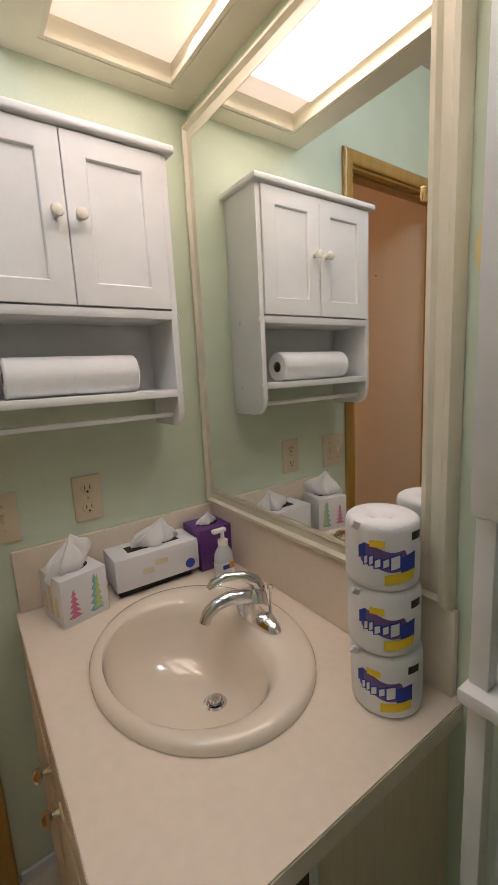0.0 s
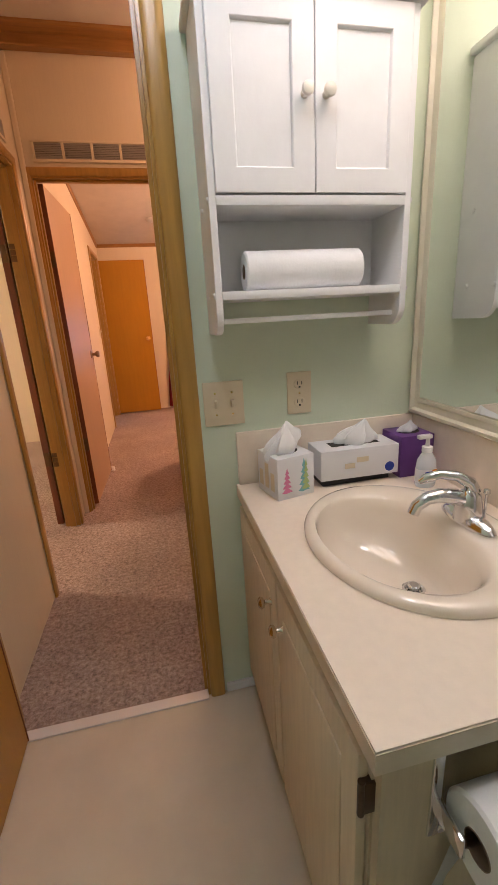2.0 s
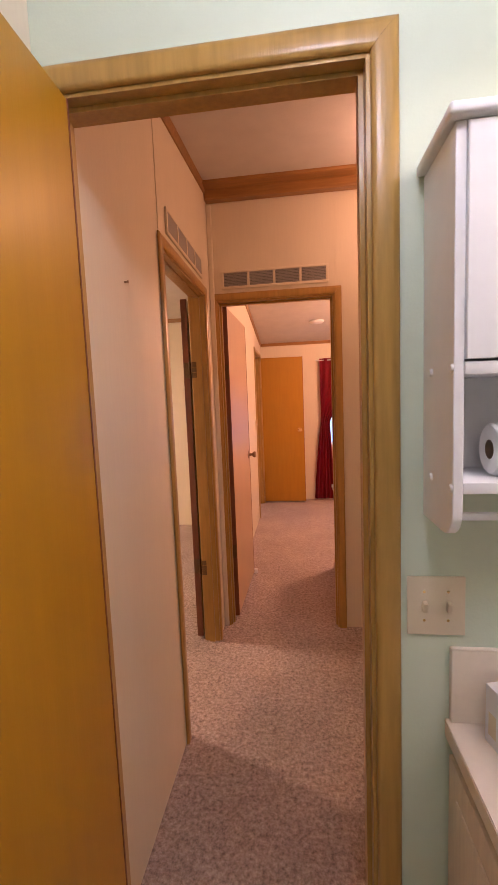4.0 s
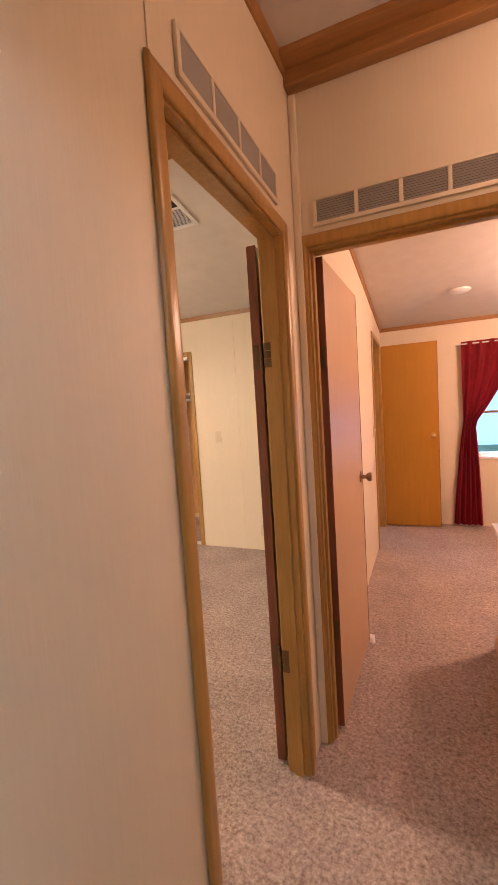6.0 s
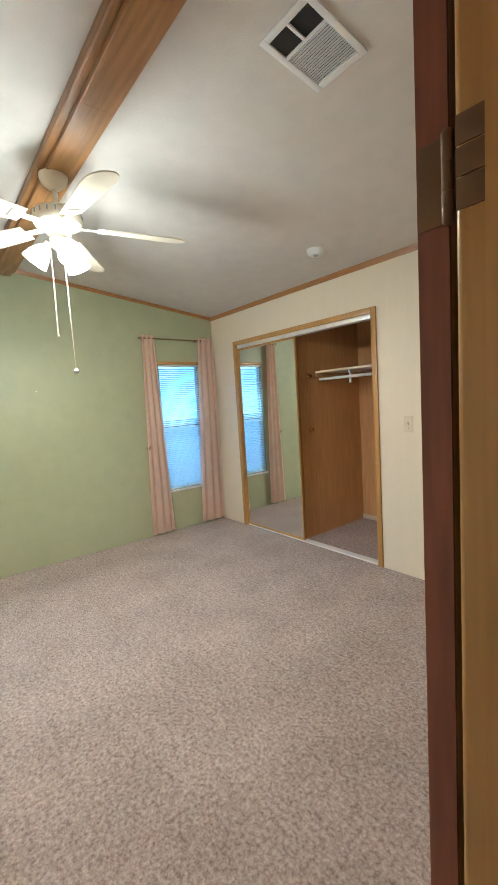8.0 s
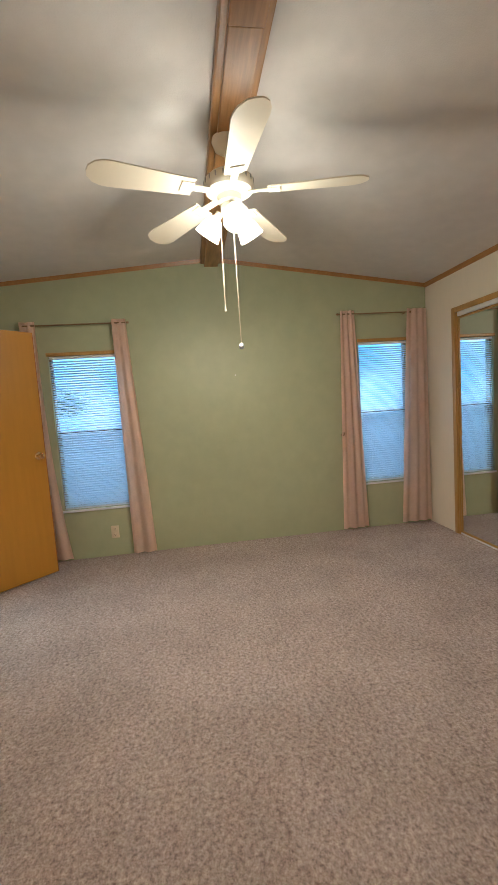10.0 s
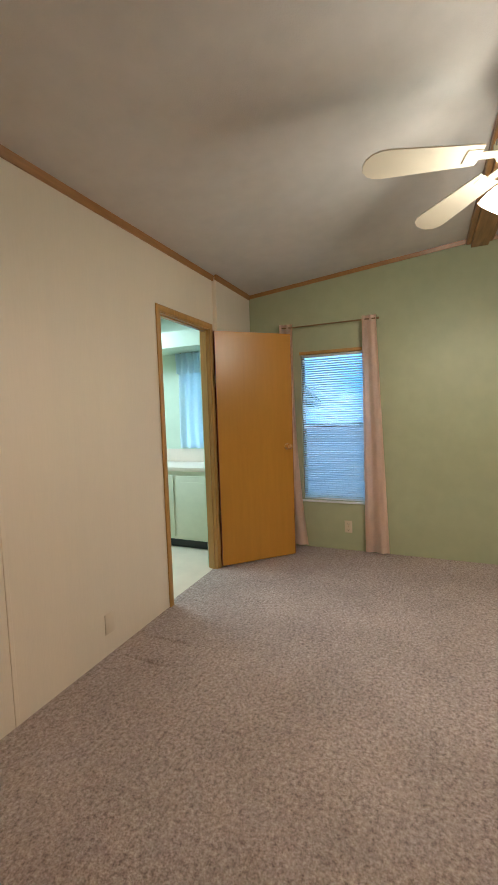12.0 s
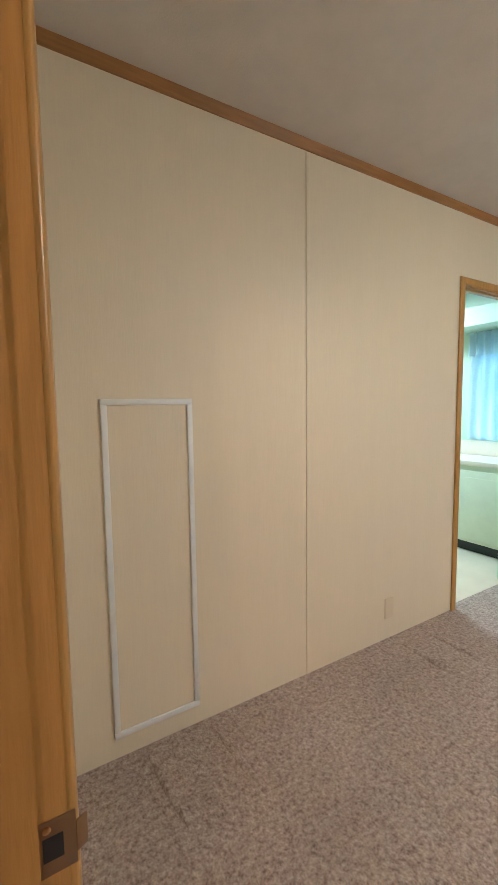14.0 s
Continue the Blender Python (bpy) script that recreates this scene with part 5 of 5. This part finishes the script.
cloth("red_curtain", RED, (0.30, 0.80), (0.20, 0.48), 1.98, 0.03, 5, 0.02, "dark red curtain tied back beside the window", "curtain", Matrix.Translation((0, FAR_N - 0.07, 0)) @ Matrix(((0, 1, 0, 0), (1, 0, 0, 0), (0, 0, 1, 0), (0, 0, 0, 1))), "", 1.0, (1.12, 0.31, 0.42))
rr = thing("curtain_rod", pose(0, FAR_N - 0.07, 1.955), "thin white curtain rod over the far window", "curtain rod")
part("rod", tube([(0.25, 0, 0), (1.5, 0, 0)], 0.007, 8), WHITE, rr)
part("bracket", block(0.27, 0.28, 0, 0.07, -0.006, 0.006), WHITE, rr)
part("bracket", block(1.46, 1.47, 0, 0.07, -0.006, 0.006), WHITE, rr)
fw = thing("window_3", pose(0.875, FAR_N + 0.06, 0.77), "white framed far window with a glazing bar", "window", "", "structure")
part("window_frame", merged(block(-0.475, -0.445, -0.03, 0.03, 0, 0.79), block(0.445, 0.475, -0.03, 0.03, 0, 0.79), block(-0.445, 0.445, -0.03, 0.03, 0, 0.03), block(-0.445, 0.445, -0.03, 0.03, 0.76, 0.79)), WHITE, fw, "", False)
part("glazing_bar", block(-0.445, 0.445, -0.02, 0.02, 0.45, 0.475), BRONZE, fw, "", False)
part("window_sill", block(-0.49, 0.49, -0.085, -0.04, -0.03, -0.005, 0.003), WHITE, fw)
pane = part("pane", block(-0.445, 0.445, -0.002, 0.002, 0.03, 0.76), GLASS, fw, "", False)
pane.visible_shadow = False
smoke2 = thing("ceiling_fixture", pose(0.24, 5.5, ceil_z(5.5)), "round white ceiling fixture in the far room", "ceiling light")
part("cover", lathe([(0, -0.03), (0.06, -0.028), (0.085, -0.012), (0.088, 0), (0, 0)], 28), WHITE, smoke2)

# ---- bedroom ----
setting("closet_shell", merged(block(-3.24, -2.11, 6.16, 6.20, 0, 2.31), block(-3.24, -3.20, N + 0.085, 6.16, 0, 2.32), block(-2.15, -2.11, N + 0.08, 6.16, 0, 2.32)), CLOSET_WOOD, "brown panelled closet interior", "closet")
setting("closet_baseboard", block(-3.20, -2.15, 6.148, 6.16, 0, 0.05, 0.002), PLATE, "pale baseboard at the back of the closet", "baseboard")
casing2 = thing("trim_closet", pose(0, 0, 0), "oak casing around the closet opening", "door frame", "", "structure")
part("casing", block(-4.080, -4.031, N - 0.014, N - 0.002, 0, 2.052, 0.003), OAK, casing2)
part("casing", block(-2.309, -2.263, N - 0.014, N - 0.002, 0, 2.052, 0.003), OAK, casing2)
part("casing", block(-4.031, -2.309, N - 0.014, N - 0.002, 2.006, 2.052, 0.003), OAK, casing2)
part("jamb", block(-4.035, -4.023, N - 0.001, N + 0.081, 0, 2.01), OAK, casing2)
part("jamb", block(-2.317, -2.305, N - 0.001, N + 0.081, 0, 2.01), OAK, casing2)
track = thing("closet_track", pose(0, 0, 0), "aluminium sliding door tracks of the closet", "track", "", "structure")
part("bottom_track", block(-4.023, -2.317, N + 0.006, N + 0.074, 0, 0.012, 0.002), ALU, track)
part("top_track", block(-4.023, -2.317, N + 0.004, N + 0.076, 1.972, 2.01, 0.002), ALU, track)
for x0, x1, y in ((-4.02, -3.15, N + 0.018), (-4.015, -3.165, N + 0.052)):
    md = thing("mirror_door", pose(0, y, 0.014), "sliding mirror closet door in a thin gilt frame", "closet door", "sliding closet doors")
    part("mirror_glass", block(x0 + 0.014, x1 - 0.014, -0.005, 0.003, 0.02, 1.935), MIRROR, md, "", False)
    part("frame", merged(block(x0, x0 + 0.014, -0.009, 0.009, 0, 1.955, 0.002), block(x1 - 0.014, x1, -0.009, 0.009, 0, 1.955, 0.002), block(x0 + 0.014, x1 - 0.014, -0.009, 0.009, 0, 0.02, 0.002), block(x0 + 0.014, x1 - 0.014, -0.009, 0.009, 1.935, 1.955, 0.002)), OAK, md)
shelf = thing("closet_shelf", pose(0, 0, 1.60), "wooden closet shelf with white hanging rod", "shelf")
part("board", block(-3.198, -2.152, 5.46, 6.158, 0.03, 0.05, 0.002), CREAM, shelf)
part("cleat", block(-3.198, -2.152, 6.142, 6.158, -0.02, 0.03, 0.002), CLOSET_WOOD, shelf)
part("cleat", block(-3.198, -3.182, 5.46, 6.142, -0.02, 0.03, 0.002), CLOSET_WOOD, shelf)
part("hanging_rod", tube([(-3.198, 5.52, -0.03), (-2.152, 5.52, -0.03)], 0.014, 14), WHITE, shelf, "white round hanging rod")
part("bracket", merged(block(-2.83, -2.81, 5.50, 6.142, 0.012, 0.03, 0.002), block(-2.83, -2.81, 5.51, 5.53, -0.09, 0.03, 0.002)), WHITE, shelf)


def rod_socket(y, z):
    root = thing("rod_socket", pose(-3.198, y, z), "round brass rod socket on the closet side wall", "rod socket", "closet rod sockets")
    part("cup", moved(lathe([(0, 0), (0.030, 0), (0.030, 0.004), (0.020, 0.008), (0.020, 0.030), (0.0145, 0.030), (0.0145, 0.006), (0, 0.006)], 20), pose(0, 0, 0, 0, 90, 0)), BRASS, root)


rod_socket(5.36, 1.60)
rod_socket(5.36, 1.08)

access = thing("access_panel", pose(0, S, 0), "wall access panel framed with white strips", "access panel")
part("panel", block(-1.19, -0.875, 0.0, 0.003, 0.09, 1.335), CREAM, access, "", False)
part("strip", block(-1.205, -0.86, 0.001, 0.011, 1.328, 1.350, 0.003), WHITE, access)
part("strip", block(-1.205, -0.86, 0.001, 0.011, 0.083, 0.105, 0.003), WHITE, access)
part("strip", block(-0.882, -0.86, 0.001, 0.011, 0.105, 1.328, 0.003), WHITE, access)
part("strip", block(-1.205, -1.183, 0.001, 0.011, 0.105, 1.328, 0.003), WHITE, access)

tilt = -math.degrees(math.atan(SLOPE_N))
cv = thing("ceiling_vent", pose(-1.42, 3.56, ceil_z(3.56) - 0.001, tilt), "white ceiling air vent with a dark half", "vent")
part("frame", merged(block(-0.115, -0.09, -0.15, 0.15, -0.008, 0, 0.002), block(0.09, 0.115, -0.15, 0.15, -0.008, 0, 0.002), block(-0.09, 0.09, -0.15, -0.125, -0.008, 0, 0.002), block(-0.09, 0.09, 0.125, 0.15, -0.008, 0, 0.002), block(-0.09, 0.09, -0.045, -0.035, -0.008, 0), block(-0.005, 0.005, -0.125, -0.045, -0.008, 0)), WHITE, cv)
# Black sheet under the uncut ceiling paints the duct's shade.
part("backing", block(-0.09, 0.09, -0.125, 0.125, -0.0015, -0.0005), BLACK, cv, "black sheet painting the shade of the duct", False)
data = mesh_of("louvre", block(-0.09, 0.09, -0.006, 0.006, -0.0005, 0.0005), CARTON, False)
for i in range(16):
    ob = new("louvre", data)
    ob.parent = cv
    ob.matrix_basis = Matrix.Translation((0, -0.028 + i * 0.0098, -0.005)) @ pose(0, 0, 0, 25)
sd = thing("smoke_detector", pose(-2.47, 4.72, ceil_z(4.72), tilt), "round white smoke detector on the ceiling", "smoke detector")
part("cover", lathe([(0, -0.034), (0.045, -0.032), (0.058, -0.022), (0.062, -0.006), (0.066, 0), (0, 0)], 32), WHITE, sd)
part("grille", lathe([(0.0, -0.036), (0.018, -0.036), (0.02, -0.033)], 20), GREY, sd)

# ceiling fan
FX, FY = -2.70, 3.02
fan = thing("ceiling_fan", pose(FX, FY, 2.597), "cream five-blade ceiling fan with three lit shades", "ceiling fan")
part("canopy", lathe([(0, 0), (0.068, 0), (0.070, -0.012), (0.058, -0.045), (0.030, -0.065), (0.016, -0.07), (0, -0.07)], 32), FAN_WHITE, fan)
part("downrod", lathe([(0, -0.06), (0.012, -0.06), (0.012, -0.16), (0, -0.16)], 16), FAN_WHITE, fan)
part("motor", lathe([(0, -0.150), (0.035, -0.150), (0.060, -0.158), (0.098, -0.172), (0.118, -0.190), (0.122, -0.222), (0.112, -0.244), (0.085, -0.256), (0.060, -0.262), (0.058, -0.290), (0.045, -0.300), (0, -0.302)], 44), FAN_WHITE, fan)
slotmesh = mesh_of("vent_slot", block(-0.003, 0.003, -0.0015, 0.0015, -0.011, 0.011), GREY, False)
for i in range(20):
    a = 2 * math.pi * i / 20
    ob = new("vent_slot", slotmesh)
    ob.parent = fan
    ob.matrix_basis = Matrix.Translation((0.121 * math.cos(a), 0.121 * math.sin(a), -0.205)) @ pose(0, 0, 0, 0, 0, math.degrees(a) + 90)


def blade_mesh():
    bm = bmesh.new()
    outline = []
    n = 14
    for i in range(n + 1):
        s = i / n
        outline.append((0.19 + 0.44 * s, (0.052 + 0.026 * s) * (1 - 0.25 * max(0, (s - 0.85) / 0.15) ** 2)))
    pts = [(x, w) for x, w in outline] + [(0.655, 0.03), (0.66, 0.0), (0.655, -0.03)] + [(x, -w) for x, w in reversed(outline)]
    top = [bm.verts.new((x, y, 0.003)) for x, y in pts]
    low = [bm.verts.new((x, y, -0.003)) for x, y in pts]
    bm.faces.new(top)
    bm.faces.new(low[::-1])
    for i in range(len(pts)):
        j = (i + 1) % len(pts)
        bm.faces.new((top[i], low[i], low[j], top[j]))
    bmesh.ops.recalc_face_normals(bm, faces=bm.faces[:])
    return bm


blade_data = mesh_of("blade", blade_mesh(), FAN_WHITE, False)
iron_data = mesh_of("blade_iron", merged(block(0.09, 0.20, -0.018, 0.018, -0.006, 0.0, 0.002), block(0.19, 0.25, -0.034, 0.034, -0.0075, -0.0035, 0.0015)), FAN_WHITE, True)
for k in range(5):
    ang = 2 + 72 * k
    b = new("blade", blade_data)
    b.parent = fan
    b.matrix_basis = Matrix.Translation((0, 0, -0.245)) @ pose(0, 0, 0, 0, 0, ang) @ pose(0, 0, 0, 12, 2, 0)
    iron = new("blade_iron", iron_data)
    iron.parent = b
kit = part("light_kit", lathe([(0, -0.300), (0.042, -0.300), (0.048, -0.312), (0.045, -0.345), (0.028, -0.362), (0, -0.365)], 28), FAN_WHITE, fan)
for k in range(3):
    a = radians(4 + 120 * k)
    m = Matrix.Translation((0.062 * math.cos(a), 0.062 * math.sin(a), -0.335)) @ pose(0, 0, 0, 0, 0, math.degrees(a)) @ pose(0, 0, 0, 0, -38, 0)
    part("shade_holder", moved(lathe([(0, 0.01), (0.018, 0.01), (0.02, -0.02), (0, -0.022)], 18), m), FAN_WHITE, kit)
    shade_ob = part("shade", moved(lathe([(0.022, -0.018), (0.036, -0.035), (0.052, -0.068), (0.064, -0.116), (0.062, -0.117), (0.050, -0.071), (0.032, -0.038), (0.020, -0.021), (0.022, -0.018)], 28), m), SHADE, kit, "lit frosted glass shade")
    shade_ob.visible_shadow = False
for x, y, end in ((0.03, 0.005, -0.985), (0.02, -0.055, -0.80)):
    chain = part("pull_chain", tube([(x, y, -0.36), (x * 1.1, y * 1.1, end)], 0.0022, 6), FAN_WHITE, fan)
    if end < -0.9:
        part("chain_ball", moved(lathe([(0, 0.018), (0.008, 0.014), (0.014, 0.0), (0.010, -0.012), (0, -0.016)], 16), Matrix.Translation((x * 1.1, y * 1.1, end))), WHITE, chain)
    else:
        part("chain_tip", moved(lathe([(0, 0.012), (0.004, 0.008), (0.005, -0.008), (0, -0.012)], 10), Matrix.Translation((x * 1.1, y * 1.1, end))), FAN_WHITE, chain)

# ---- second bathroom ----
ENS_CAB = material("pale green cabinet paint", (0.70, 0.70, 0.53), 0.45, scale=14, vary=0.04)
ev = thing("ensuite_vanity", pose(0, 0, 0), "pale green vanity cabinet in the second bathroom", "cabinet")
part("body", block(W + 0.004, -4.06, -1.2, S - 0.145, 0.09, 0.775), ENS_CAB, ev, "", False)
part("kick_board", block(W + 0.004, -4.10, -1.2, S - 0.145, 0.0, 0.09), BLACK, ev, "black kick board", False)
for y0, y1 in ((-0.62, -0.14), (-0.10, 0.34), (0.375, 0.835)):
    part("cabinet_door", merged(block(-4.059, -4.044, y0, y1, 0.12, 0.73, 0.003), block(-4.046, -4.041, y0 + 0.05, y1 - 0.05, 0.18, 0.67, 0.002)), ENS_CAB, ev)
tagged(part("ensuite_worktop", block(W + 0.002, -4.04, -1.22, S - 0.142, 0.776, 0.815, 0.004), COUNTER), "white laminate worktop in the second bathroom", "worktop")
tagged(part("ensuite_upstand", block(W + 0.002, W + 0.016, -1.22, S - 0.142, 0.816, 0.955, 0.003), COUNTER), "white upstand behind the second worktop", "upstand")
setting("soffit_ensuite", block(W, -4.10, -1.6, S - 0.142, 1.985, 2.14), MINT, "pale boxed soffit over the second vanity", "soffit")
cloth("bath_curtain", SHEER, (0.20, 0.82), (0.18, 0.84), 1.97, 0.97, 6, 0.016, "pale blue cafe curtain with gathered valance", "curtain", pose(W + 0.03, 0, 0))
cloth("bath_valance", SHEER, (0.19, 0.83), (0.185, 0.835), 1.975, 1.76, 9, 0.020, "pale blue gathered valance over the curtain", "curtain", pose(W + 0.075, 0, 0))
part_root = thing("curtain_rod", pose(W + 0.045, 0, 1.975), "thin white rod for the bathroom curtain", "curtain rod")
part("rod", tube([(0, 0.17, 0), (0, 0.85, 0)], 0.005, 8), BRONZE, part_root)
